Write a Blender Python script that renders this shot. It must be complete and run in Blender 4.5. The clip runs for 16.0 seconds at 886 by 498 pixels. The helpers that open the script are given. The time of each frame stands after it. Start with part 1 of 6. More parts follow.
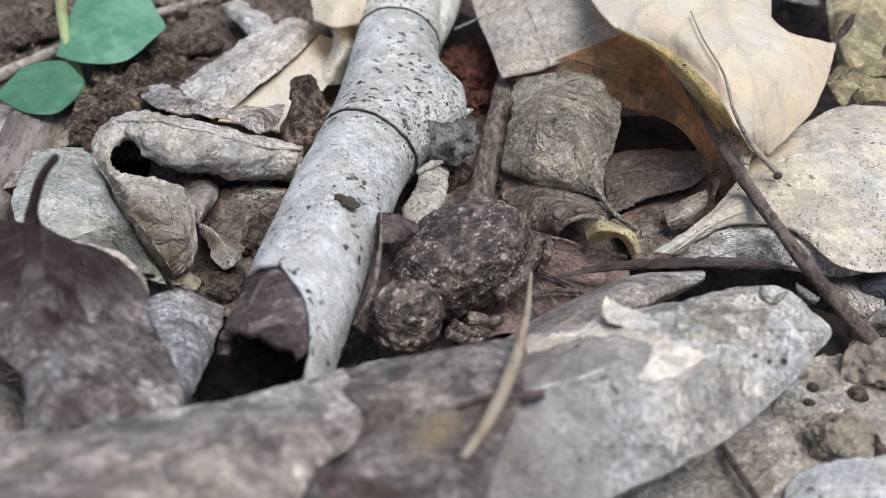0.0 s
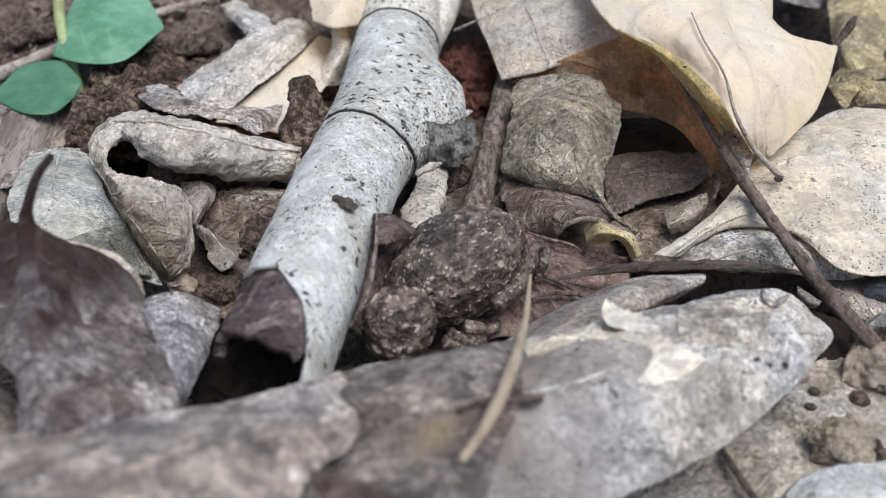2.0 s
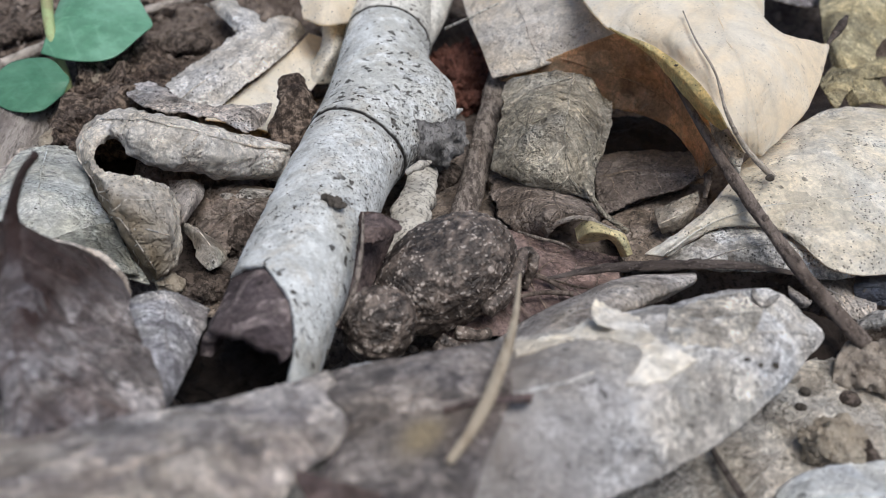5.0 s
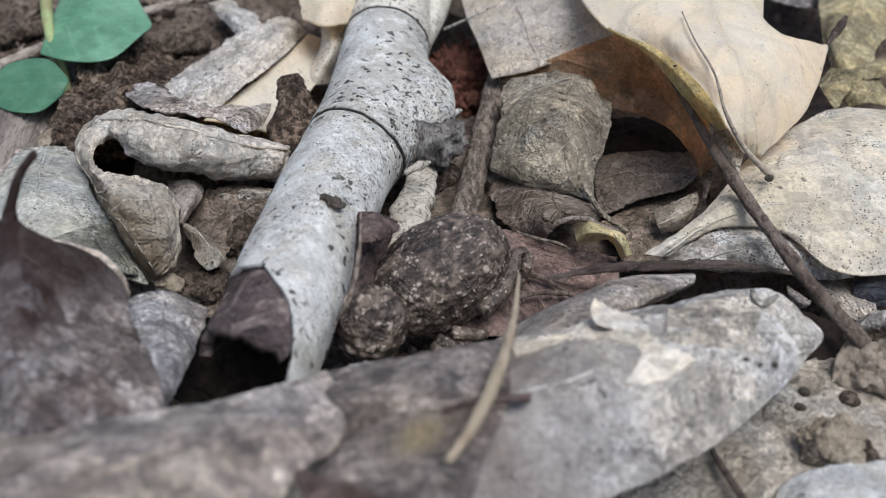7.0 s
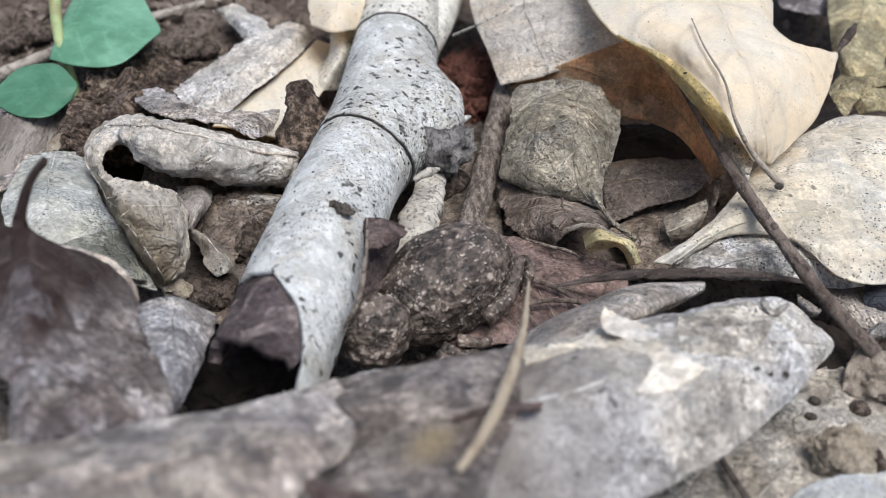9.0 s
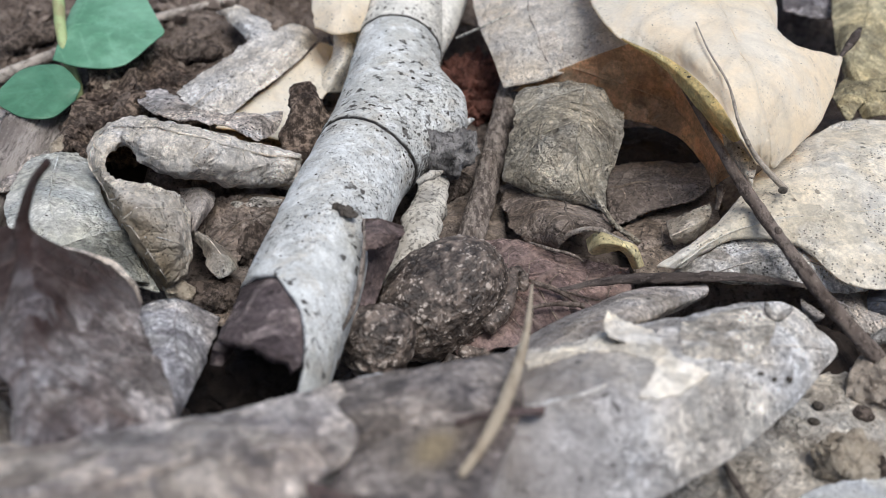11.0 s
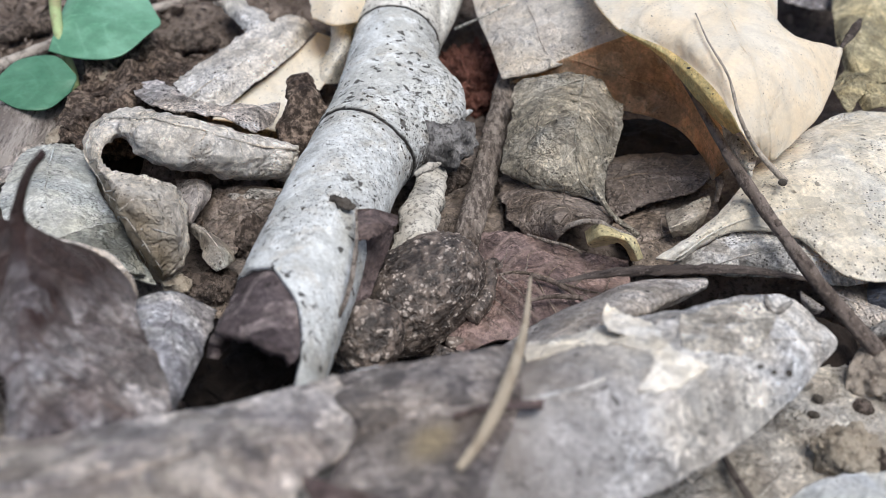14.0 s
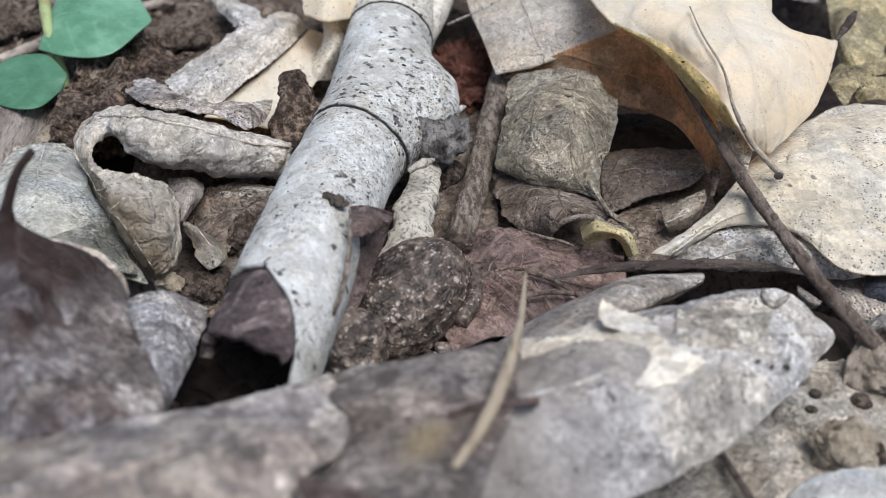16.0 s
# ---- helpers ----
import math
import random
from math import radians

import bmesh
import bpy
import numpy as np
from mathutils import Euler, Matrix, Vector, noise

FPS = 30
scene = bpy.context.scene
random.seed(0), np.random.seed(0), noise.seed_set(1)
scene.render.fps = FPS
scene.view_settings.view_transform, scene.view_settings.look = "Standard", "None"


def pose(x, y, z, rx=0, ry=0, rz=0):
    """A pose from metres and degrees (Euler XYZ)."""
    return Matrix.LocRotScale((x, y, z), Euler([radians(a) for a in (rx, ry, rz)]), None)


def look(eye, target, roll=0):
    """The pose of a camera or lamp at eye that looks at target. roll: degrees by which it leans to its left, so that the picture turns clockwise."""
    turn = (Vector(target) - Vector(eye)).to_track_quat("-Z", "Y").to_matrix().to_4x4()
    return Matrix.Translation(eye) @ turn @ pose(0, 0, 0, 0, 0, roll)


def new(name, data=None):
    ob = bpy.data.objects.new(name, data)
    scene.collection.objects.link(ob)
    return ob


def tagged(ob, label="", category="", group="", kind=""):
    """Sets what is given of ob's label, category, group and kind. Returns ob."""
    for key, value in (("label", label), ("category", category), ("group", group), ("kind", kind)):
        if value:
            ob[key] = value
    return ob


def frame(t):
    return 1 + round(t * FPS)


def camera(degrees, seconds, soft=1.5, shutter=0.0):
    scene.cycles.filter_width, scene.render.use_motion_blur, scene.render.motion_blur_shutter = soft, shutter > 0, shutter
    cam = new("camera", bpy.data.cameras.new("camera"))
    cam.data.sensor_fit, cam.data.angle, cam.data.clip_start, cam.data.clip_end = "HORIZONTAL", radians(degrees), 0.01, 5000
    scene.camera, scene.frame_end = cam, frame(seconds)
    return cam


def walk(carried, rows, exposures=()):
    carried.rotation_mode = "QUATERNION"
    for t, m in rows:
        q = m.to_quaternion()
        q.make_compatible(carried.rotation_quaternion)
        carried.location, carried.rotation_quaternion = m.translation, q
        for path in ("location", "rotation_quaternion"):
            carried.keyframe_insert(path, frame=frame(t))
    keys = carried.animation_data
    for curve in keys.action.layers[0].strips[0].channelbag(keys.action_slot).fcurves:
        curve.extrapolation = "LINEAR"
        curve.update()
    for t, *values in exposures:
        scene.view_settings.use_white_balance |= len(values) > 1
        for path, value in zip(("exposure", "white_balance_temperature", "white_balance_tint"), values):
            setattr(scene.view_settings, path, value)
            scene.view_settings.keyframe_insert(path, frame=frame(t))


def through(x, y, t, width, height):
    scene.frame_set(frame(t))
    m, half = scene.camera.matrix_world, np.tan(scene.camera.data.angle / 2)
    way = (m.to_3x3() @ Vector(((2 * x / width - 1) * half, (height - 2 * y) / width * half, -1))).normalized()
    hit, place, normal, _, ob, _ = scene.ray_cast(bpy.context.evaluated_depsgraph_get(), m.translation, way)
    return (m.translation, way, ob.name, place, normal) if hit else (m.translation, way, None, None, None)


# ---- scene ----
cam = camera(45.0, 16.0, soft=0.6)
cam.data.dof.use_dof = True
cam.data.dof.focus_distance = 0.184
cam.data.dof.aperture_fstop = 20.0
# seconds, metres, degrees: a phone held by hand over the leaf litter, easing closer
PATH = [
    (0, 0.00000, -0.14972, 0.11698, 52.000, -0.000, 0.000),
    (0.5, 0.00011, -0.14894, 0.11625, 52.135, 0.095, -0.057),
    (1, 0.00018, -0.14918, 0.11640, 51.961, -0.052, -0.167),
    (1.5, 0.00017, -0.14902, 0.11614, 52.068, -0.097, -0.005),
    (2, 0.00012, -0.14879, 0.11607, 52.156, -0.159, 0.080),
    (2.5, 0.00013, -0.14838, 0.11588, 51.998, -0.072, -0.046),
    (3, 0.00030, -0.14834, 0.11572, 51.982, -0.095, -0.081),
    (3.5, 0.00055, -0.14797, 0.11545, 51.953, -0.220, -0.153),
    (4, 0.00073, -0.14787, 0.11548, 52.050, -0.418, -0.174),
    (6.5, 0.00073, -0.14816, 0.11523, 52.149, -0.431, -0.151),
    (7, 0.00080, -0.14814, 0.11508, 52.246, -0.447, -0.176),
    (7.5, 0.00040, -0.14811, 0.11518, 52.159, -0.481, -0.258),
    (8, 0.00045, -0.14698, 0.11492, 52.581, -0.523, 0.102),
    (8.5, 0.00024, -0.14744, 0.11514, 52.443, -0.484, 0.057),
    (9, 0.00005, -0.14760, 0.11535, 52.436, -0.473, 0.139),
    (11.5, -0.00013, -0.14718, 0.11541, 52.520, -0.591, 0.386),
    (12, -0.00038, -0.14704, 0.11556, 52.361, -0.643, 0.297),
    (12.5, -0.00013, -0.14662, 0.11492, 52.119, -0.648, 0.224),
    (13, -0.00010, -0.14670, 0.11506, 52.133, -0.839, 0.258),
    (13.5, -0.00010, -0.14663, 0.11521, 52.167, -0.714, 0.412),
    (14, -0.00002, -0.14651, 0.11482, 52.097, -0.659, 0.315),
    (14.5, -0.00009, -0.14669, 0.11483, 52.075, -0.702, 0.266),
    (15, 0.00008, -0.14658, 0.11484, 52.276, -0.678, -0.051),
    (15.5, 0.00005, -0.14622, 0.11443, 51.829, -0.561, -0.075),
    (16, 0.00023, -0.14561, 0.11393, 51.975, -0.435, -0.139),
]
walk(cam, [(t, pose(x, y, z, rx, ry, rz)) for t, x, y, z, rx, ry, rz in PATH], exposures=[(0, 0.14), (0.5, 0.24), (1, 0.23), (1.5, 0.14), (2, 0.20), (2.5, 0.21), (4, 0.12), (6.5, 0.00), (7, 0.00), (8, 0.07), (9, 0.28), (11.5, 0.16), (12.5, 0.24), (14, 0.28), (16, 0.19)])

# ---- light: bright overcast sky, a broad soft sun behind cloud ----
world = bpy.data.worlds.new("sky")
scene.world = world
world.use_nodes = True
wn, wl = world.node_tree.nodes, world.node_tree.links
sky = wn.new("ShaderNodeTexSky")
sky.sky_type = "NISHITA"
sky.sun_disc = False
sky.sun_elevation, sky.sun_rotation = radians(69), radians(141)
sky.air_density, sky.dust_density = 1.0, 3.0
wn["Background"].inputs["Strength"].default_value = 0.112
wl.new(sky.outputs["Color"], wn["Background"].inputs["Color"])
sun = new("sun", bpy.data.lights.new("sun", "SUN"))
sun.data.energy, sun.data.angle, sun.data.color = 2.78, radians(36), (1.0, 0.98, 0.95)
sun.matrix_world = look((0.24, -0.30, 1.0), (0, 0, 0))

MM = 0.001


# ---- materials ----
def nodes_of(name):
    m = bpy.data.materials.new(name)
    m.use_nodes = True
    return m, m.node_tree.nodes, m.node_tree.links, m.node_tree.nodes["Principled BSDF"]


def col(c):
    return (*c, 1.0)


class Graph:
    """A short hand for node trees."""

    def __init__(self, name):
        self.mat, self.n, self.l, self.bsdf = nodes_of(name)
        tc, info, add = self.n.new("ShaderNodeTexCoord"), self.n.new("ShaderNodeObjectInfo"), self.n.new("ShaderNodeVectorMath")
        self.l.new(tc.outputs["Object"], add.inputs[0])
        self.l.new(info.outputs["Random"], add.inputs[1])
        self.at, self.uv, self.random = add.outputs[0], tc.outputs["UV"], info.outputs["Random"]

    def noise(self, scale, detail=5, rough=0.6, at=None, distort=0.0):
        t = self.n.new("ShaderNodeTexNoise")
        t.inputs["Scale"].default_value, t.inputs["Detail"].default_value = scale, detail
        t.inputs["Roughness"].default_value, t.inputs["Distortion"].default_value = rough, distort
        self.l.new(at or self.at, t.inputs["Vector"])
        return t.outputs["Fac"]

    def cells(self, scale, feature="F1", at=None, jitter=1.0):
        t = self.n.new("ShaderNodeTexVoronoi")
        t.feature = feature
        t.inputs["Scale"].default_value, t.inputs["Randomness"].default_value = scale, jitter
        self.l.new(at or self.at, t.inputs["Vector"])
        return t.outputs["Distance"]

    def ridges(self, scale, detail=4, at=None):
        t = self.n.new("ShaderNodeTexNoise")
        t.noise_type, t.normalize = "RIDGED_MULTIFRACTAL", True
        t.inputs["Scale"].default_value, t.inputs["Detail"].default_value = scale, detail
        t.inputs["Roughness"].default_value = 0.55
        self.l.new(at or self.at, t.inputs["Vector"])
        return t.outputs["Fac"]

    def warped(self, scale, amount):
        t, add, mul = self.n.new("ShaderNodeTexNoise"), self.n.new("ShaderNodeVectorMath"), self.n.new("ShaderNodeVectorMath")
        t.inputs["Scale"].default_value, t.inputs["Detail"].default_value = scale, 4
        self.l.new(self.at, t.inputs["Vector"])
        mul.operation = "SCALE"
        mul.inputs[3].default_value = amount
        self.l.new(t.outputs["Color"], mul.inputs[0])
        self.l.new(self.at, add.inputs[0])
        self.l.new(mul.outputs[0], add.inputs[1])
        return add.outputs[0]

    def patches(self, scale, at):
        t, sep = self.n.new("ShaderNodeTexVoronoi"), self.n.new("ShaderNodeSeparateColor")
        t.inputs["Scale"].default_value = scale
        self.l.new(at, t.inputs["Vector"])
        self.l.new(t.outputs["Color"], sep.inputs[0])
        return sep.outputs[0]

    def step(self, x, a, b, c=0.0, d=1.0):
        t = self.n.new("ShaderNodeMapRange")
        t.interpolation_type = "SMOOTHSTEP"
        for k, v in zip((1, 2, 3, 4), (a, b, c, d)):
            t.inputs[k].default_value = v
        self.l.new(x, t.inputs[0])
        return t.outputs[0]

    def math(self, op, a, b):
        t = self.n.new("ShaderNodeMath")
        t.operation = op
        for s, v in zip(t.inputs, (a, b)):
            if isinstance(v, (int, float)):
                s.default_value = v
            else:
                self.l.new(v, s)
        return t.outputs[0]

    def mix(self, fac, a, b, kind="MIX"):
        t = self.n.new("ShaderNodeMix")
        t.data_type, t.blend_type = "RGBA", kind
        for s, v in zip((t.inputs[0], t.inputs[6], t.inputs[7]), (fac, a, b)):
            if isinstance(v, (int, float)):
                s.default_value = v
            elif isinstance(v, tuple):
                s.default_value = col(v)
            else:
                self.l.new(v, s)
        return t.outputs[2]

    def attr(self, name):
        t = self.n.new("ShaderNodeAttribute")
        t.attribute_name = name
        return t.outputs["Fac"]

    def bump(self, height, strength, distance, before=None):
        t = self.n.new("ShaderNodeBump")
        t.inputs["Strength"].default_value, t.inputs["Distance"].default_value = strength, distance
        self.l.new(height, t.inputs["Height"])
        if before:
            self.l.new(before, t.inputs["Normal"])
        return t.outputs[0]

    def stretched(self, x, y, z):
        t = self.n.new("ShaderNodeMapping")
        t.inputs["Scale"].default_value = (x, y, z)
        self.l.new(self.at, t.inputs["Vector"])
        return t.outputs[0]

    def done(self, colour, rough, normal=None, gloss=0.3, through=0.0, tint=None):
        self.l.new(colour, self.bsdf.inputs["Base Color"])
        self.bsdf.inputs["Specular IOR Level"].default_value = gloss
        if isinstance(rough, float):
            self.bsdf.inputs["Roughness"].default_value = rough
        else:
            self.l.new(rough, self.bsdf.inputs["Roughness"])
        if normal:
            self.l.new(normal, self.bsdf.inputs["Normal"])
        if through:
            tr, mx = self.n.new("ShaderNodeBsdfTranslucent"), self.n.new("ShaderNodeMixShader")
            self.l.new(self.mix(1.0, colour, tint or (1.0, 0.75, 0.45), "MULTIPLY"), tr.inputs["Color"])
            mx.inputs[0].default_value = through
            self.l.new(self.bsdf.outputs[0], mx.inputs[1])
            self.l.new(tr.outputs[0], mx.inputs[2])
            self.l.new(mx.outputs[0], self.n["Material Output"].inputs["Surface"])
        return self.mat


def leaf_material(name, light, dark, stain, specks=0.5, stains=0.5, rough=0.6, gloss=0.3, through=0.15, tint=None, vein=None, veined=0.25, net=0.4, relief=1.0, mottle=1.0, flush=None):
    g = Graph(name)
    broad, mid, fine = g.noise(75, 5, 0.6, distort=0.4), g.noise(300, 8, 0.72), g.noise(1200, 6, 0.75)
    base = g.mix(g.step(broad, 0.40, 0.60), light, dark)
    blot = g.math("MULTIPLY", g.step(g.noise(120, 7, 0.72, distort=0.9), 0.61 - 0.10 * stains, 0.68), stains)
    base = g.mix(blot, base, stain)
    pale = g.math("MULTIPLY", g.step(g.noise(190, 7, 0.7, distort=0.7), 0.55, 0.63), 0.6 * mottle)
    base = g.mix(pale, base, tuple(min(0.8, 1.3 * c + 0.03) for c in light))
    base = g.mix(1.0, base, g.mix(g.step(g.noise(55, 4, 0.6, distort=0.5), 0.38, 0.62), (1.03, 1.0, 0.945), (0.965, 0.995, 1.05)), "MULTIPLY")
    bent, loose = g.warped(260, 0.004), g.warped(110, 0.014)
    puff = g.step(g.cells(340, "DISTANCE_TO_EDGE", bent), 0.0, 0.20)
    puff2 = g.step(g.cells(950, "DISTANCE_TO_EDGE", bent), 0.0, 0.22)
    chips = g.patches(230, bent)
    base = g.mix(g.math("MULTIPLY", g.step(chips, 0.80, 0.83), 0.35 * mottle), base, tuple(min(0.8, 1.25 * c + 0.04) for c in light))
    base = g.mix(g.math("MULTIPLY", g.step(chips, 0.16, 0.13), 0.40 * mottle), base, stain)
    base = g.mix(1.0, base, g.step(g.patches(130, loose), 0.0, 1.0, 1 - 0.26 * mottle, 1 + 0.20 * mottle), "MULTIPLY")
    base = g.mix(1.0, base, g.step(g.patches(420, bent), 0.0, 1.0, 1 - 0.14 * mottle, 1 + 0.12 * mottle), "MULTIPLY")
    base = g.mix(1.0, base, g.step(mid, 0.38, 0.62, 1 - 0.20 * mottle, 1 + 0.16 * mottle), "MULTIPLY")
    base = g.mix(1.0, base, g.step(fine, 0.38, 0.62, 1 - 0.23 * mottle, 1 + 0.17 * mottle), "MULTIPLY")
    if flush:
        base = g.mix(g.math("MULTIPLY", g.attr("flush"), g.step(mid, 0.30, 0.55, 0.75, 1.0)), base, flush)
    crease = g.step(g.ridges(95, 3, bent), 0.80, 0.97)
    base = g.mix(g.math("MULTIPLY", crease, 0.58 * mottle), base, tuple(0.45 * c for c in stain))
    dots = g.math("MULTIPLY", g.step(g.math("ADD", g.cells(520, at=bent), g.math("MULTIPLY", g.patches(520, bent), 0.25)), 0.34, 0.24), g.step(g.noise(90, 3), 0.50, 0.60))
    small = g.math("MULTIPLY", g.step(g.cells(1500), 0.32, 0.20), g.step(g.noise(190, 3), 0.47, 0.58))
    dots = g.math("MULTIPLY", g.math("MAXIMUM", dots, small), specks)
    base = g.mix(dots, base, tuple(0.22 * c for c in stain))
    lines = g.math("MAXIMUM", g.step(puff, 0.30, 0.02), g.math("MULTIPLY", g.step(puff2, 0.35, 0.02), 0.6))
    lines = g.math("MULTIPLY", lines, g.math("MULTIPLY", g.step(g.noise(140, 3), 0.42, 0.56), net))
    base = g.mix(g.math("MULTIPLY", lines, 0.55), base, tuple(0.4 * c for c in stain))
    base = g.mix(g.math("MULTIPLY", g.attr("vein"), veined), base, vein or tuple(0.6 * c for c in dark))
    height = g.math("ADD", g.math("MULTIPLY", mid, 0.8), g.math("MULTIPLY", fine, 0.35))
    height = g.math("SUBTRACT", height, g.math("MULTIPLY", g.math("MAXIMUM", lines, dots), 0.25))
    height = g.math("ADD", height, g.math("MULTIPLY", g.ridges(170, 4, bent), 0.45))
    height = g.math("ADD", height, g.math("MULTIPLY", g.math("ADD", g.math("MULTIPLY", puff, 0.34), g.math("MULTIPLY", puff2, 0.14)), g.step(g.noise(95, 3), 0.44, 0.60)))
    normal = g.bump(height, 0.9, 0.0011 * relief)
    return g.done(base, g.step(mid, 0.35, 0.65, rough - 0.12, rough + 0.15), normal, gloss, through, tint)


def bark_material(name, light, dark, stain, along=(1, 1, 1), scale=300, rough=0.8, relief=1.0, specks=0.3, grime=0.0):
    g = Graph(name)
    at = g.stretched(*along)
    coarse, fine = g.noise(scale * 0.35, 5, 0.6, at), g.noise(scale * 1.6, 8, 0.72, at)
    base = g.mix(g.step(coarse, 0.38, 0.64), light, dark)
    base = g.mix(g.math("MULTIPLY", g.step(fine, 0.46 - grime, 0.64 - 1.3 * grime), 0.75 + grime), base, stain)
    base = g.mix(g.math("MULTIPLY", g.step(g.cells(1100), 0.3, 0.14), specks), base, tuple(1.8 * c for c in light))
    normal = g.bump(g.math("ADD", fine, g.math("MULTIPLY", g.noise(scale * 5, 5, 0.7, at), 0.5)), 0.8, 0.0011 * relief)
    return g.done(base, rough, normal, 0.2)


def pale_bark_material():
    g = Graph("pale_bark")
    broad, fine = g.noise(60, 5, 0.6, distort=0.5), g.noise(700, 7, 0.72)
    base = g.mix(g.step(broad, 0.38, 0.62), (0.55, 0.575, 0.58), (0.46, 0.47, 0.45))
    base = g.mix(g.math("MULTIPLY", g.step(g.noise(170, 5, 0.7, distort=0.6), 0.5, 0.66), 0.55), base, (0.44, 0.405, 0.345))
    base = g.mix(g.math("MULTIPLY", g.step(g.noise(210, 5, 0.6), 0.50, 0.64), 0.7), base, (0.68, 0.705, 0.71))
    base = g.mix(g.math("MULTIPLY", g.step(fine, 0.54, 0.68), 0.45), base, (0.25, 0.24, 0.21))
    base = g.mix(g.math("MULTIPLY", g.attr("fresh"), 0.8), base, (0.70, 0.68, 0.62))
    worn, rind = g.attr("worn"), g.attr("rind")
    cluster = g.math("MAXIMUM", g.step(g.noise(85, 4, 0.6), 0.43, 0.60), rind)
    ragged = g.warped(900, 0.0022)
    tiny = g.math("MULTIPLY", g.step(g.cells(1700, at=ragged), 0.34, 0.16), g.math("ADD", g.math("MULTIPLY", cluster, 0.85), 0.05))
    bent = g.warped(500, 0.004)
    big = g.math("MULTIPLY", g.step(g.cells(430, at=bent), 0.30, 0.18), g.step(g.noise(60, 3), 0.45, 0.54))
    mid = g.math("MULTIPLY", g.step(g.math("ADD", g.cells(800, at=bent), g.math("MULTIPLY", g.patches(800, bent), 0.3)), 0.36, 0.24), g.math("MULTIPLY", g.step(g.noise(80, 3), 0.52, 0.60), 0.95))
    flecks = g.math("MULTIPLY", g.step(g.noise(1500, 6, 0.8), 0.56, 0.63), g.math("ADD", g.math("MULTIPLY", rind, 0.8), g.math("MULTIPLY", cluster, 0.35)))
    spots = g.math("MAXIMUM", g.math("MAXIMUM", tiny, mid), g.math("MAXIMUM", big, flecks))
    base = g.mix(g.math("MULTIPLY", spots, 0.92), base, (0.05, 0.045, 0.04))
    scuff = g.math("MULTIPLY", worn, g.step(g.noise(900, 6, 0.75), 0.40, 0.55))
    base = g.mix(scuff, base, (0.035, 0.03, 0.03))
    base = g.mix(g.attr("scar"), base, (0.012, 0.010, 0.009))
    base = g.mix(1.0, base, g.step(g.patches(420, g.warped(300, 0.005)), 0.0, 1.0, 0.86, 1.12), "MULTIPLY")
    base = g.mix(1.0, base, g.step(g.noise(1300, 6, 0.75), 0.38, 0.62, 0.86, 1.10), "MULTIPLY")
    height = g.math("SUBTRACT", g.math("ADD", g.math("MULTIPLY", fine, 0.6), g.math("MULTIPLY", broad, 0.5)), g.math("MULTIPLY", spots, 0.5))
    return g.done(base, 0.66, g.bump(height, 0.7, 0.0008), 0.35)


def soil_material():
    g = Graph("soil")
    a, b = g.noise(90, 7, 0.65), g.noise(800, 7, 0.75)
    base = g.mix(g.step(a, 0.38, 0.64), (0.17, 0.132, 0.111), (0.33, 0.272, 0.233))
    base = g.mix(g.math("MULTIPLY", g.step(b, 0.45, 0.62), 0.7), base, (0.035, 0.025, 0.02))
    base = g.mix(g.math("MULTIPLY", g.step(g.cells(500), 0.22, 0.1), 0.5), base, (0.38, 0.325, 0.28))
    return g.done(base, 0.9, g.bump(g.math("ADD", a, b), 1.0, 0.002), 0.15)


def skin_material():
    g = Graph("toad_skin")
    a, b = g.noise(170, 5, 0.6), g.noise(800, 6, 0.7)
    bent = g.warped(600, 0.0026)
    base = g.mix(g.step(a, 0.40, 0.60), (0.145, 0.116, 0.098), (0.066, 0.052, 0.044))
    base = g.mix(g.math("MULTIPLY", g.step(g.noise(420, 5, 0.7, distort=0.6), 0.52, 0.58), 0.8), base, (0.022, 0.017, 0.014))
    base = g.mix(1.0, base, g.step(b, 0.38, 0.62, 0.6, 1.45), "MULTIPLY")
    small = g.math("MULTIPLY", g.step(g.cells(1300, at=bent), 0.46, 0.22), g.step(g.patches(1300, bent), 0.55, 0.70))
    base = g.mix(g.math("MULTIPLY", small, 0.8), base, (0.45, 0.40, 0.36))
    base = g.mix(g.math("MULTIPLY", g.attr("pit"), 0.85), base, (0.016, 0.012, 0.010))
    warts = g.math("MULTIPLY", g.step(g.attr("wart"), 0.40, 0.70), g.step(b, 0.40, 0.54, 0.35, 1.0))
    base = g.mix(g.math("MULTIPLY", warts, 0.9), base, (0.47, 0.41, 0.365))
    normal = g.bump(g.math("SUBTRACT", g.math("MULTIPLY", b, 0.7), g.math("MULTIPLY", g.cells(1300, at=bent), 0.7)), 0.7, 0.0006)
    return g.done(base, g.step(b, 0.35, 0.65, 0.32, 0.62), normal, 0.5)


def green_material(name, deep, pale):
    g = Graph(name)
    base = g.mix(g.step(g.noise(70, 4, 0.6, distort=0.4), 0.36, 0.64), deep, pale)
    base = g.mix(g.math("MULTIPLY", g.step(g.noise(150, 5, 0.65), 0.56, 0.66), 0.4), base, tuple(1.25 * c for c in pale))
    base = g.mix(g.math("MULTIPLY", g.attr("vein"), 0.4), base, tuple(1.1 * c for c in pale))
    base = g.mix(1.0, base, g.step(g.noise(420, 5, 0.7), 0.35, 0.65, 0.9, 1.08), "MULTIPLY")
    return g.done(base, 0.45, g.bump(g.noise(300, 4), 0.3, 0.0006), 0.4, 0.25, (0.8, 1.0, 0.5))


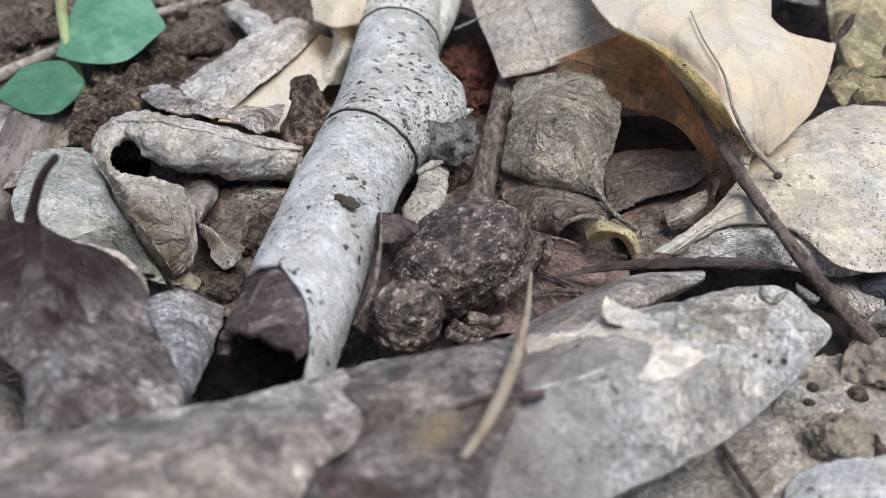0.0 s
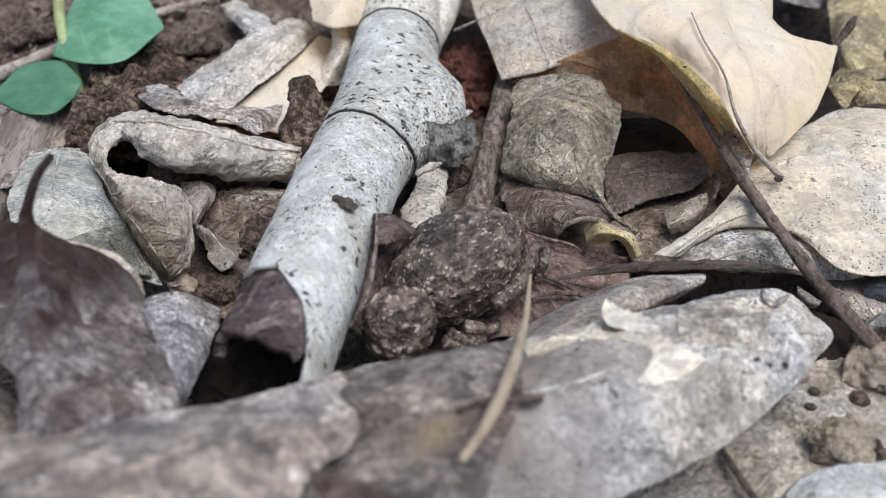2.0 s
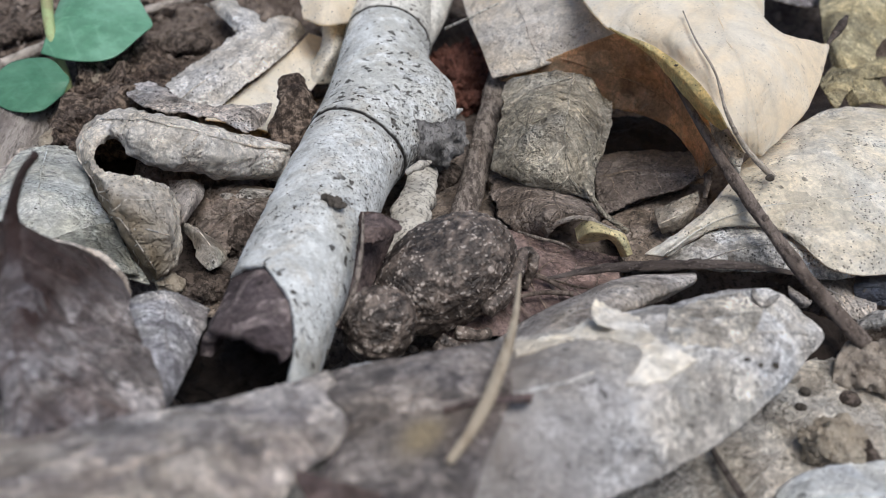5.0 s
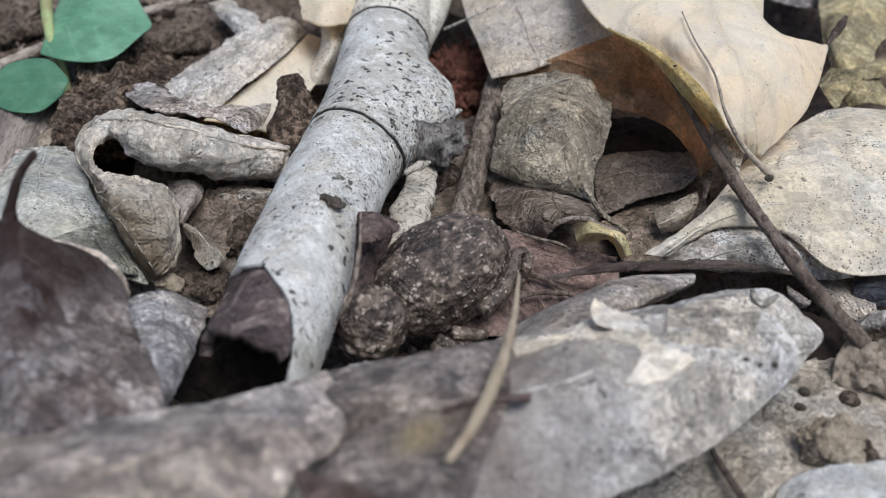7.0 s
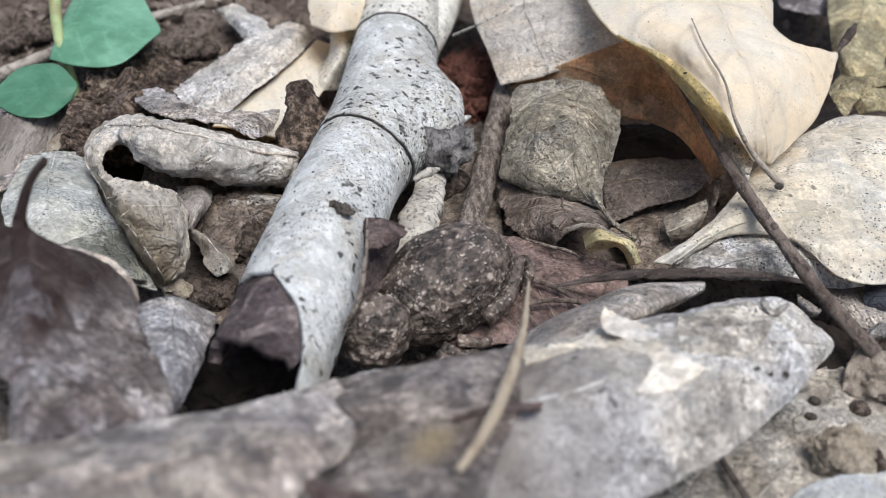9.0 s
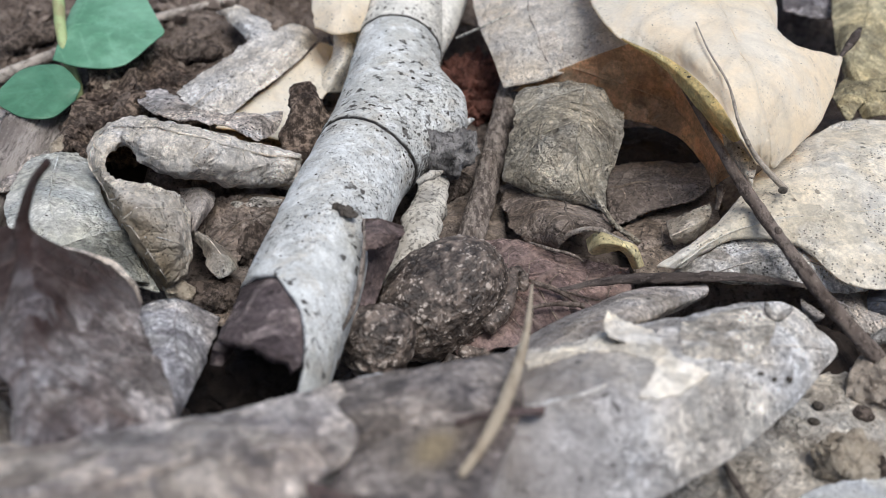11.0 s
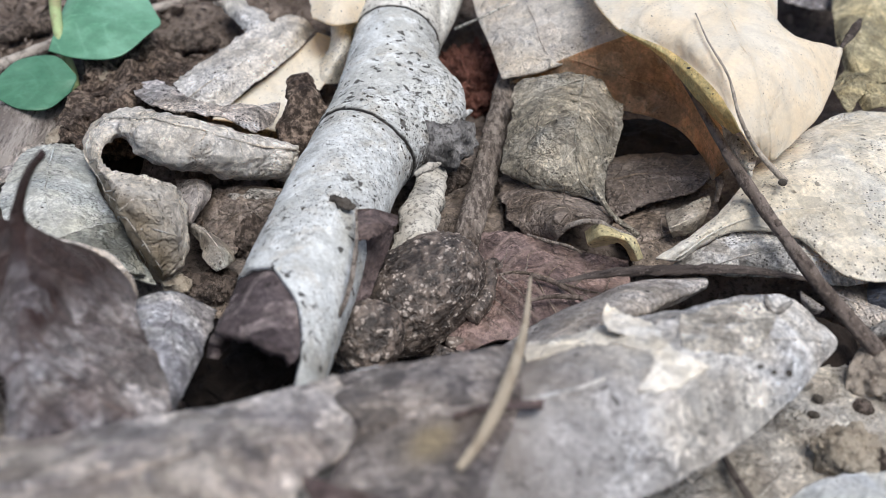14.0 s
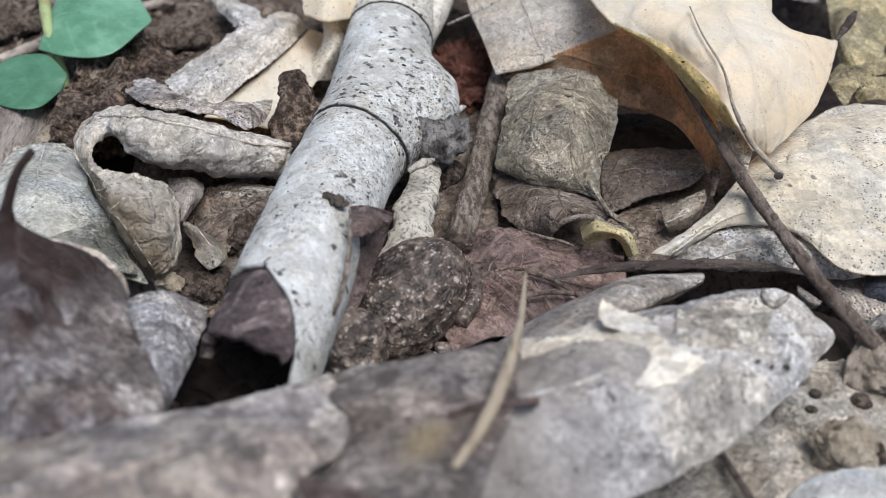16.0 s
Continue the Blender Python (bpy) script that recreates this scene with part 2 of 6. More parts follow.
SOIL = soil_material()
PALE_BARK = pale_bark_material()
SKIN = skin_material()
GREEN = green_material("green_leaf", (0.115, 0.29, 0.185), (0.20, 0.42, 0.295))
# darker copy of the leaf green, with the upper leaf's shade in its colour
SHADED_GREEN = green_material("shaded_green_leaf", (0.072, 0.205, 0.125), (0.115, 0.275, 0.18))
def wood_material():
    g = Graph("mauve_wood")
    fine = g.noise(650, 7, 0.72)
    base = g.mix(g.step(g.noise(70, 5, 0.6, distort=0.5), 0.40, 0.60), (0.135, 0.108, 0.112), (0.068, 0.052, 0.055))
    base = g.mix(g.math("MULTIPLY", g.step(g.noise(160, 6, 0.7, distort=0.8), 0.51, 0.60), 0.85), base, (0.30, 0.25, 0.245))
    base = g.mix(g.math("MULTIPLY", g.step(g.noise(230, 6, 0.7, distort=0.6), 0.55, 0.66), 0.7), base, (0.024, 0.018, 0.019))
    base = g.mix(1.0, base, g.step(fine, 0.38, 0.62, 0.65, 1.3), "MULTIPLY")
    return g.done(base, 0.8, g.bump(g.math("ADD", fine, g.noise(180, 5, 0.65)), 0.9, 0.0018), 0.25)


WOOD_DARK = wood_material()
TWIG_BROWN = bark_material("twig_bark", (0.27, 0.22, 0.19), (0.12, 0.092, 0.077), (0.03, 0.022, 0.018), (1, 0.3, 1), 620, relief=1.8, specks=0.3)
TWIG_GREY = bark_material("grey_twig_bark", (0.37, 0.32, 0.28), (0.19, 0.155, 0.13), (0.05, 0.038, 0.032), (1, 0.35, 1), 620, relief=1.6, specks=0.35, grime=0.04)
CHIP_BARK = bark_material("rough_bark", (0.26, 0.21, 0.178), (0.13, 0.10, 0.083), (0.022, 0.017, 0.014), (1, 1, 0.6), 520, relief=2.4, specks=0.3, grime=0.05)
ROUGH_BARK = bark_material("rough_red_bark", (0.46, 0.355, 0.28), (0.15, 0.108, 0.086), (0.016, 0.011, 0.009), (1, 1, 0.6), 560, relief=3.2, specks=0.12, grime=0.07)
TWIG_DARK = bark_material("dark_twig_bark", (0.19, 0.16, 0.145), (0.08, 0.064, 0.057), (0.025, 0.019, 0.017), (0.25, 1, 1), 560, relief=1.8, specks=0.25)
LICHEN = bark_material("lichened_bark", (0.74, 0.71, 0.64), (0.56, 0.525, 0.46), (0.03, 0.025, 0.02), (1, 1, 1), 700, specks=0.0)
ROT = bark_material("rotten_wood", (0.27, 0.12, 0.09), (0.10, 0.042, 0.033), (0.02, 0.01, 0.008), (1, 1, 1), 300, relief=1.5, specks=0.3)
STRAW = bark_material("straw", (0.37, 0.32, 0.25), (0.30, 0.25, 0.19), (0.20, 0.155, 0.11), (1, 0.2, 1), 300, relief=0.4, specks=0.1)
STEM_GREEN = bark_material("green_stem", (0.34, 0.44, 0.22), (0.28, 0.36, 0.18), (0.25, 0.22, 0.12), (1, 1, 0.3), 200, rough=0.5, relief=0.3, specks=0.0)
LUMP = bark_material("tan_soil", (0.52, 0.455, 0.365), (0.38, 0.325, 0.255), (0.15, 0.12, 0.09), (1, 1, 1), 420, relief=1.5, specks=0.3)
BLEACHED = bark_material("bleached_wood", (0.56, 0.51, 0.46), (0.38, 0.335, 0.30), (0.10, 0.082, 0.07), (0.5, 0.5, 1), 620, relief=1.4, specks=0.2)
FIBROUS = bark_material("fibrous_wood", (0.43, 0.39, 0.36), (0.21, 0.182, 0.165), (0.05, 0.04, 0.035), (1, 0.12, 0.6), 640, relief=2.0, specks=0.15)
TWIG_PALE = bark_material("pale_twig_bark", (0.44, 0.385, 0.325), (0.28, 0.238, 0.195), (0.09, 0.07, 0.056), (1, 0.4, 1), 420, specks=0.2)
BEIGE_LEAF = leaf_material("beige_leaf", (0.76, 0.70, 0.61), (0.68, 0.61, 0.52), (0.42, 0.34, 0.27), 0.5, 0.25, 0.55, 0.35, 0.15, net=0.3, mottle=0.55)
SPECKLED_LEAF = leaf_material("speckled_leaf", (0.60, 0.56, 0.495), (0.50, 0.455, 0.395), (0.25, 0.21, 0.175), 0.6, 0.4, 0.6, net=0.3, mottle=1.0)
OLD_GOLD_LEAF = leaf_material("old_gold_leaf", (0.56, 0.495, 0.315), (0.43, 0.37, 0.22), (0.17, 0.135, 0.08), 0.8, 0.4, 0.6, net=0.3)
# near-black for lumps that put the shade of hollows into colour
SHADE_BLACK = bark_material("shade_black", (0.03, 0.022, 0.018), (0.018, 0.013, 0.011), (0.008, 0.006, 0.005), (1, 1, 1), 300, specks=0.0)
SKINNED = leaf_material("peeled_skin", (0.86, 0.815, 0.725), (0.79, 0.73, 0.635), (0.50, 0.43, 0.35), 0.15, 0.2, 0.6, 0.3, 0.1, net=0.1, relief=0.5, mottle=0.6)

GREY_LEAF = leaf_material("grey_leaf", (0.58, 0.535, 0.49), (0.46, 0.41, 0.37), (0.23, 0.19, 0.165), 0.8, 0.4, 0.6, relief=1.0)
SILVER_LEAF = leaf_material("silver_leaf", (0.87, 0.855, 0.83), (0.70, 0.675, 0.65), (0.38, 0.35, 0.33), 0.8, 0.6, 0.5, 0.45, 0.08, relief=1.1, net=0.6, mottle=1.0, flush=(0.24, 0.207, 0.192))
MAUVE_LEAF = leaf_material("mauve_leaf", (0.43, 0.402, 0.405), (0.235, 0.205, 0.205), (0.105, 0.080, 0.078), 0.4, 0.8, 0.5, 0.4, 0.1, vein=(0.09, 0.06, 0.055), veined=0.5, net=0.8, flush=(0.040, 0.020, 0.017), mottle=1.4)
FRONT_LEAF = leaf_material("brown_grey_leaf", (0.30, 0.262, 0.238), (0.150, 0.124, 0.112), (0.085, 0.074, 0.078), 0.4, 0.9, 0.55, 0.35, 0.1, mottle=1.3, flush=(0.38, 0.305, 0.195))
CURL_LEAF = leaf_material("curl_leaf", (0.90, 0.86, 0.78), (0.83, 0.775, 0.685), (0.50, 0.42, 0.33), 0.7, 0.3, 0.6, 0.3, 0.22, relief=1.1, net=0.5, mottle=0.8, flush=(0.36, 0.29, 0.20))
CRUST_LEAF = leaf_material("crusted_leaf", (0.80, 0.775, 0.725), (0.68, 0.645, 0.595), (0.34, 0.30, 0.26), 0.9, 0.4, 0.6, relief=1.3, mottle=1.3)
LEMON_LEAF = leaf_material("pale_yellow_leaf", (0.78, 0.69, 0.40), (0.74, 0.66, 0.46), (0.45, 0.34, 0.16), 0.6, 0.2, 0.5, 0.35, 0.3, net=0.2, relief=0.6, mottle=0.5)
CORNER_LEAF = leaf_material("grey_blotched_leaf", (0.56, 0.51, 0.47), (0.37, 0.325, 0.305), (0.175, 0.168, 0.185), 0.4, 0.9, 0.55, 0.35, 0.1, mottle=1.2)
TAN_LEAF = leaf_material("tan_leaf", (0.66, 0.605, 0.53), (0.55, 0.49, 0.415), (0.27, 0.215, 0.175), 0.6, 0.4, 0.6, relief=1.0)
CREAM_LEAF = leaf_material("cream_leaf", (0.92, 0.89, 0.79), (0.89, 0.85, 0.735), (0.62, 0.55, 0.42), 0.22, 0.12, 0.55, 0.3, 0.42, (1.0, 0.80, 0.46), net=0.1, relief=0.2, mottle=0.12)
YELLOW_LEAF = leaf_material("yellowed_leaf", (0.90, 0.86, 0.755), (0.83, 0.78, 0.66), (0.46, 0.385, 0.28), 0.8, 0.3, 0.55, 0.3, 0.2, net=0.3, relief=0.7, mottle=0.45)
GOLD_LEAF = leaf_material("gold_leaf", (0.74, 0.62, 0.31), (0.67, 0.54, 0.25), (0.40, 0.29, 0.13), 0.3, 0.3, 0.5, 0.35, 0.35, (1.0, 0.78, 0.38), net=0.1, mottle=0.6)
AMBER_LEAF = leaf_material("amber_leaf", (0.90, 0.69, 0.46), (0.78, 0.57, 0.375), (0.24, 0.13, 0.07), 0.3, 0.4, 0.55, 0.3, 0.62, (1.0, 0.83, 0.60), mottle=0.6)
OLIVE_LEAF = leaf_material("olive_leaf", (0.60, 0.555, 0.465), (0.47, 0.43, 0.35), (0.24, 0.20, 0.15), 0.8, 0.45, 0.65, relief=1.5, net=0.8)
RUST_LEAF = leaf_material("rust_leaf", (0.31, 0.222, 0.20), (0.215, 0.148, 0.134), (0.055, 0.037, 0.033), 0.5, 0.5, 0.65, 0.25, 0.05, vein=(0.31, 0.235, 0.205), veined=0.7, net=0.9)
DARK_LEAF = leaf_material("dark_leaf", (0.17, 0.125, 0.115), (0.11, 0.075, 0.07), (0.045, 0.03, 0.03), 0.4, 0.5, 0.6, 0.3, 0.08)
BROWN_LEAF = leaf_material("brown_leaf", (0.36, 0.30, 0.255), (0.26, 0.21, 0.175), (0.10, 0.075, 0.06), 0.7, 0.6, 0.65, relief=1.3, net=0.9)
ICE_LEAF = leaf_material("bluish_white_leaf", (0.84, 0.87, 0.885), (0.70, 0.735, 0.75), (0.36, 0.36, 0.35), 0.7, 0.3, 0.55, 0.35, 0.08, net=0.3, mottle=0.6)
PALE_LEAF = leaf_material("pale_leaf", (0.92, 0.89, 0.84), (0.83, 0.79, 0.73), (0.36, 0.31, 0.265), 0.7, 0.35, 0.6, relief=1.3, net=0.5, mottle=0.8)
# grey green that carries the shadow on the whitish leaf's fold
SHADED_GREY_LEAF = leaf_material("shaded_grey_leaf", (0.40, 0.41, 0.37), (0.28, 0.285, 0.25), (0.12, 0.115, 0.095), 0.6, 0.5, 0.6, net=0.4)
NAVY_LEAF = leaf_material("blue_black_leaf", (0.08, 0.092, 0.12), (0.045, 0.05, 0.066), (0.02, 0.02, 0.025), 0.4, 0.5, 0.45, 0.5, 0.05)
FIBRE_LEAF = leaf_material("fibrous_leaf", (0.84, 0.785, 0.75), (0.66, 0.605, 0.575), (0.17, 0.14, 0.125), 1.0, 0.7, 0.6, relief=1.6, net=1.0, mottle=1.3)
MAUVE_GREY_LEAF = leaf_material("mauve_grey_leaf", (0.66, 0.645, 0.655), (0.48, 0.46, 0.475), (0.22, 0.20, 0.21), 0.7, 0.8, 0.5, 0.4, 0.1, net=0.8, mottle=1.4)
WHITE_LEAF = leaf_material("white_leaf", (0.70, 0.72, 0.69), (0.58, 0.60, 0.565), (0.22, 0.215, 0.18), 0.7, 0.35, 0.55, 0.35, 0.08, net=0.5, mottle=0.7)


# ---- shapes ----
def value_noise(p, scale, seed=0, octaves=1):
    """Smooth noise in -1 to 1 at points p (n, 3), in millimetres."""
    out, amp, total = np.zeros(len(p)), 1.0, 0.0
    for o in range(octaves):
        q = p / scale * 2.0**o + 17.3 * (seed + 1) + 5.1 * o
        i = np.floor(q).astype(np.int64)
        f = q - i
        f = f * f * (3 - 2 * f)
        acc = np.zeros(len(p))
        for dx in (0, 1):
            for dy in (0, 1):
                for dz in (0, 1):
                    h = (i[:, 0] + dx) * 374761393 + (i[:, 1] + dy) * 668265263 + (i[:, 2] + dz) * 2147483647 + seed * 974711
                    h = (h ^ (h >> 13)) * 1274126177
                    h = ((h ^ (h >> 16)) & 0xFFFF) / 32767.5 - 1.0
                    w = (f[:, 0] if dx else 1 - f[:, 0]) * (f[:, 1] if dy else 1 - f[:, 1]) * (f[:, 2] if dz else 1 - f[:, 2])
                    acc += h * w
        out, total, amp = out + amp * acc, total + amp, amp * 0.5
    return out / total


def curve(points, n):
    """n places along a smooth curve through points."""
    p = np.array(points, float)
    if len(p) == 2:
        return p[0] + np.linspace(0, 1, n)[:, None] * (p[1] - p[0])
    d = np.r_[0, np.cumsum(np.linalg.norm(np.diff(p, axis=0), axis=1) ** 0.5 + 1e-6)]
    m = np.gradient(p, d, axis=0)
    fine = np.linspace(0, d[-1], 400)
    k = np.clip(np.searchsorted(d, fine, side="right") - 1, 0, len(d) - 2)
    h = (d[k + 1] - d[k])[:, None]
    s = ((fine - d[k])[:, None]) / h
    c = (2 * s**3 - 3 * s**2 + 1) * p[k] + (s**3 - 2 * s**2 + s) * h * m[k] + (-2 * s**3 + 3 * s**2) * p[k + 1] + (s**3 - s**2) * h * m[k + 1]
    along = np.r_[0, np.cumsum(np.linalg.norm(np.diff(c, axis=0), axis=1))]
    return np.stack([np.interp(np.linspace(0, along[-1], n), along, c[:, a]) for a in range(3)], 1)


def mesh_object(name, verts, faces, material, parent=None, label="", attrs=None, uvs=None, smooth=True):
    """Links one mesh (verts in millimetres, in the world) under a thing whose base is parent.location."""
    base = np.array(parent.location if parent else (0, 0, 0))
    up = parent.parent if parent else None
    while up:
        base, up = base + np.array(up.location), up.parent
    me = bpy.data.meshes.new(name)
    me.from_pydata((np.asarray(verts) * MM - base).tolist(), [], [tuple(f) for f in faces])
    me.polygons.foreach_set("use_smooth", [smooth] * len(me.polygons))
    for key, values in (attrs or {}).items():
        a = me.attributes.new(key, "FLOAT", "POINT")
        a.data.foreach_set("value", np.asarray(values, np.float32))
    me.materials.append(material)
    me.update()
    ob = new(name, me)
    if parent:
        ob.parent = parent
    if label:
        tagged(ob, label)
    return ob


def thing(name, base, label, category, group="", kind=""):
    ob = new(name)
    ob.empty_display_size = 0.005
    ob.location = Vector(base) * MM
    return tagged(ob, label, category, group, kind)


def quads(nu, nv, closed=False):
    i, j = np.meshgrid(np.arange(nu - 1), np.arange(nv if closed else nv - 1), indexing="ij")
    a, b = i * nv + j, i * nv + (j + 1) % nv
    return np.stack([a, b, b + nv, a + nv], -1).reshape(-1, 4)


def across(g, v):
    """Cubic interpolation across guides g (k, n, 3) at v (n, m) in 0 to 1."""
    k, n = g.shape[:2]
    if k == 2:
        return g[0][:, None] * (1 - v[..., None]) + g[1][:, None] * v[..., None]
    t = np.gradient(g, axis=0)
    x = np.clip(v, 0, 1) * (k - 1)
    i = np.clip(np.floor(x).astype(int), 0, k - 2)
    s, r = (x - i)[..., None], np.arange(n)[:, None]
    over = (v - np.clip(v, 0, 1))[..., None] * (k - 1)
    out = (2 * s**3 - 3 * s**2 + 1) * g[i, r] + (s**3 - 2 * s**2 + s) * t[i, r] + (-2 * s**3 + 3 * s**2) * g[i + 1, r] + (s**3 - s**2) * t[i + 1, r]
    return out + over * t[i, r]


def sheet(guides, nu=90, nv=60, ragged=0.03, crinkle=0.5, veins=8, slant=0.35, vein_depth=0.16, thick=0.35, rib=0.5, seed=0, size=7.0, torn=0.0):
    """A thin crumpled sheet lofted over guide curves: verts, faces, vein mask, and the rib's line."""
    g = np.stack([curve(c, nu) for c in guides])
    u = np.linspace(0, 1, nu)
    v = np.linspace(0, 1, nv)[None].repeat(nu, 0)
    lane = np.stack([u * 60, np.full(nu, 3.0 + seed), np.zeros(nu)], 1)
    e0 = value_noise(lane, 4.0, seed, 3) * ragged + np.abs(value_noise(lane, 2.0, seed + 5, 2)) * torn
    e1 = value_noise(lane, 4.0, seed + 9, 3) * ragged + np.abs(value_noise(lane, 2.0, seed + 7, 2)) * torn
    v = e0[:, None] + v * (1 - e0 - e1)[:, None]
    p = across(g, v)
    du, dv = np.gradient(p, axis=0), np.gradient(p, axis=1)
    nrm = np.cross(du, dv)
    nrm /= np.linalg.norm(nrm, axis=-1, keepdims=True) + 1e-9
    sign = 1.0 if nrm[..., 2].mean() > 0 else -1.0
    nrm = nrm * sign
    flat = p.reshape(-1, 3)
    w = np.abs(v - rib)
    phase = u[:, None] * veins - slant * veins * w * 1.2 + 0.5 * value_noise(flat, 22, seed + 3).reshape(nu, nv) + np.where(v > rib, 0.45, 0.0)
    off = np.abs(phase - np.round(phase)) / max(veins, 1) * 9
    mask = np.exp(-((off / 0.09) ** 2)) * (veins > 0) * (w > 0.02)
    mask = np.maximum(mask, np.exp(-((w / 0.016) ** 2)))
    pillow = np.cos(phase * 2 * np.pi) * (veins > 0)
    lift = crinkle * (value_noise(flat, size * 2.2, seed + 1, 2) * 0.8 + value_noise(flat, size * 0.7, seed + 2, 3) * 0.45).reshape(nu, nv)
    fold = 1 - np.abs(value_noise(flat, size * 1.5, seed + 6, 2)) * 2.4
    lift = lift + 0.30 * crinkle * np.maximum(fold, -0.4).reshape(nu, nv) + 0.18 * crinkle * value_noise(flat, 1.6, seed + 4, 2).reshape(nu, nv) + vein_depth * (mask - 0.35 * pillow)
    p = p + nrm * lift[..., None]
    top, bottom = p.reshape(-1, 3), (p - nrm * thick).reshape(-1, 3)
    n, q = nu * nv, quads(nu, nv)
    ring = np.r_[np.arange(nv), np.arange(1, nu) * nv + nv - 1, (nu - 1) * nv + np.arange(nv - 2, -1, -1), np.arange(nu - 2, 0, -1) * nv]
    nxt = np.roll(ring, -1)
    faces = np.concatenate([q, q[:, ::-1] + n, np.stack([nxt, ring, ring + n, nxt + n], 1)])
    if sign > 0:
        faces = faces[:, ::-1]
    ribline = np.array([p[i, np.argmin(np.abs(v[i] - rib))] for i in range(nu)])
    sheet.last = (p, v, u)
    return np.concatenate([top, bottom]), faces, np.r_[mask.ravel(), mask.ravel()], ribline


def side_veins(blade, count, slant, rib, radius, material):
    """Raised side veins, each a part of the blade it runs over."""
    p, v, _ = sheet.last
    nu = len(p)
    for k in range(count):
        for side in (0, 1):
            u0 = (k + 0.6 + 0.3 * side) / (count + 0.8)
            w = np.linspace(0.03, 0.9, 14)
            u = u0 + slant * w * 0.5 + 0.012 * np.sin(9 * w + 2.3 * k)
            q = rib + w * ((1 - rib) if side else -rib)
            keep = u < 0.97
            if keep.sum() < 5:
                continue
            i = np.clip((u * (nu - 1)).astype(int), 0, nu - 1)
            line = np.array([p[a, np.argmin(np.abs(v[a] - b))] for a, b in zip(i[keep], q[keep])])
            vv, ff = pipe(line[::2], [radius, radius * 0.7, radius * 0.25], 18, 6)
            mesh_object("side_vein", vv, ff, material, blade)


def pipe(points, radii, n=24, sides=12, rough=0.0, seed=0, size=2.0, cap=True, squash=1.0):
    """A round stem along a curve; radii are spread evenly along it."""
    c = curve(points, n)
    r = np.interp(np.linspace(0, 1, n), np.linspace(0, 1, len(radii)), radii)
    t = np.gradient(c, axis=0)
    t /= np.linalg.norm(t, axis=1, keepdims=True) + 1e-9
    side = np.cross(t, (0, 0, 1.0))
    side /= np.linalg.norm(side, axis=1, keepdims=True) + 1e-9
    up = np.cross(side, t)
    a = np.linspace(0, 2 * np.pi, sides, endpoint=False)
    ring = np.cos(a)[None, :, None] * up[:, None] * squash + np.sin(a)[None, :, None] * side[:, None]
    v = (c[:, None] + ring * r[:, None, None]).reshape(-1, 3)
    if rough:
        v = v + ring.reshape(-1, 3) * (rough * value_noise(v, size, seed, 3) * np.repeat(r, sides))[:, None]
    f = [tuple(x) for x in quads(n, sides, True)[:, ::-1]]
    if cap:
        v = np.concatenate([v, [c[0] - 0.3 * r[0] * t[0], c[-1] + 0.3 * r[-1] * t[-1]]])
        m = n * sides
        f += [(m, (j + 1) % sides, j) for j in range(sides)][::-1] and [(m, j, (j + 1) % sides) for j in range(sides)]
        f += [(m + 1, m - sides + (j + 1) % sides, m - sides + j) for j in range(sides)]
    return v, f


def ball(centre, size, detail=4, turn=(0, 0, 0)):
    """A sphere of points shaped to half axes, turned and moved, in millimetres: verts, faces, and the unit directions."""
    bm = bmesh.new()
    bmesh.ops.create_icosphere(bm, subdivisions=detail, radius=1.0)
    d = np.array([v.co[:] for v in bm.verts])
    f = [[v.index for v in face.verts] for face in bm.faces]
    bm.free()
    m = np.array(Euler([radians(a) for a in turn]).to_matrix())
    return (d * np.array(size)) @ m.T + np.array(centre), f, d


GRIDS = []  # the leaf surfaces, for the debris that lies on them


def flushed(rule):
    """A darker flush of colour over part of a blade, by the place along (u) and across (v) it."""
    if not rule:
        return {}
    _, v, u = sheet.last
    f = np.clip(rule(u[:, None] + 0 * v, v), 0, 1).ravel()
    return {"flush": np.r_[f, f]}


def leaf(name, label, material, guides, rib_radius=0.5, stalk=None, stalk_radius=0.7, rib_material=None, stalk_material=None, category="leaf", group="fallen leaves", side=0, side_radius=0.16, flush=None, **how):
    """A fallen leaf: a blade lofted over guides, a raised midrib, and perhaps a stalk."""
    verts, faces, mask, ribline = sheet(guides, **how)
    base = verts[: len(verts) // 2].mean(0)
    base[2] = verts[:, 2].min()
    top = thing(name, base, label, category, group)
    if len(GRIDS) < 60:
        GRIDS.append(sheet.last[0])
    blade = mesh_object("blade", verts, faces, material, top, attrs={"vein": mask, **flushed(flush)})
    if side:
        side_veins(blade, side, how.get("slant", 0.35), how.get("rib", 0.5), side_radius, rib_material or material)
    if rib_radius:
        v, f = pipe(ribline[2:-2:6], [rib_radius, rib_radius * 0.8, rib_radius * 0.35], 40, 8)
        mesh_object("midrib", v, f, rib_material or material, top)
    if stalk:
        v, f = pipe(stalk, [stalk_radius, stalk_radius * 0.8, stalk_radius], 30, 10, 0.1, 3)
        mesh_object("stalk", v, f, stalk_material or rib_material or material, top)
    return top


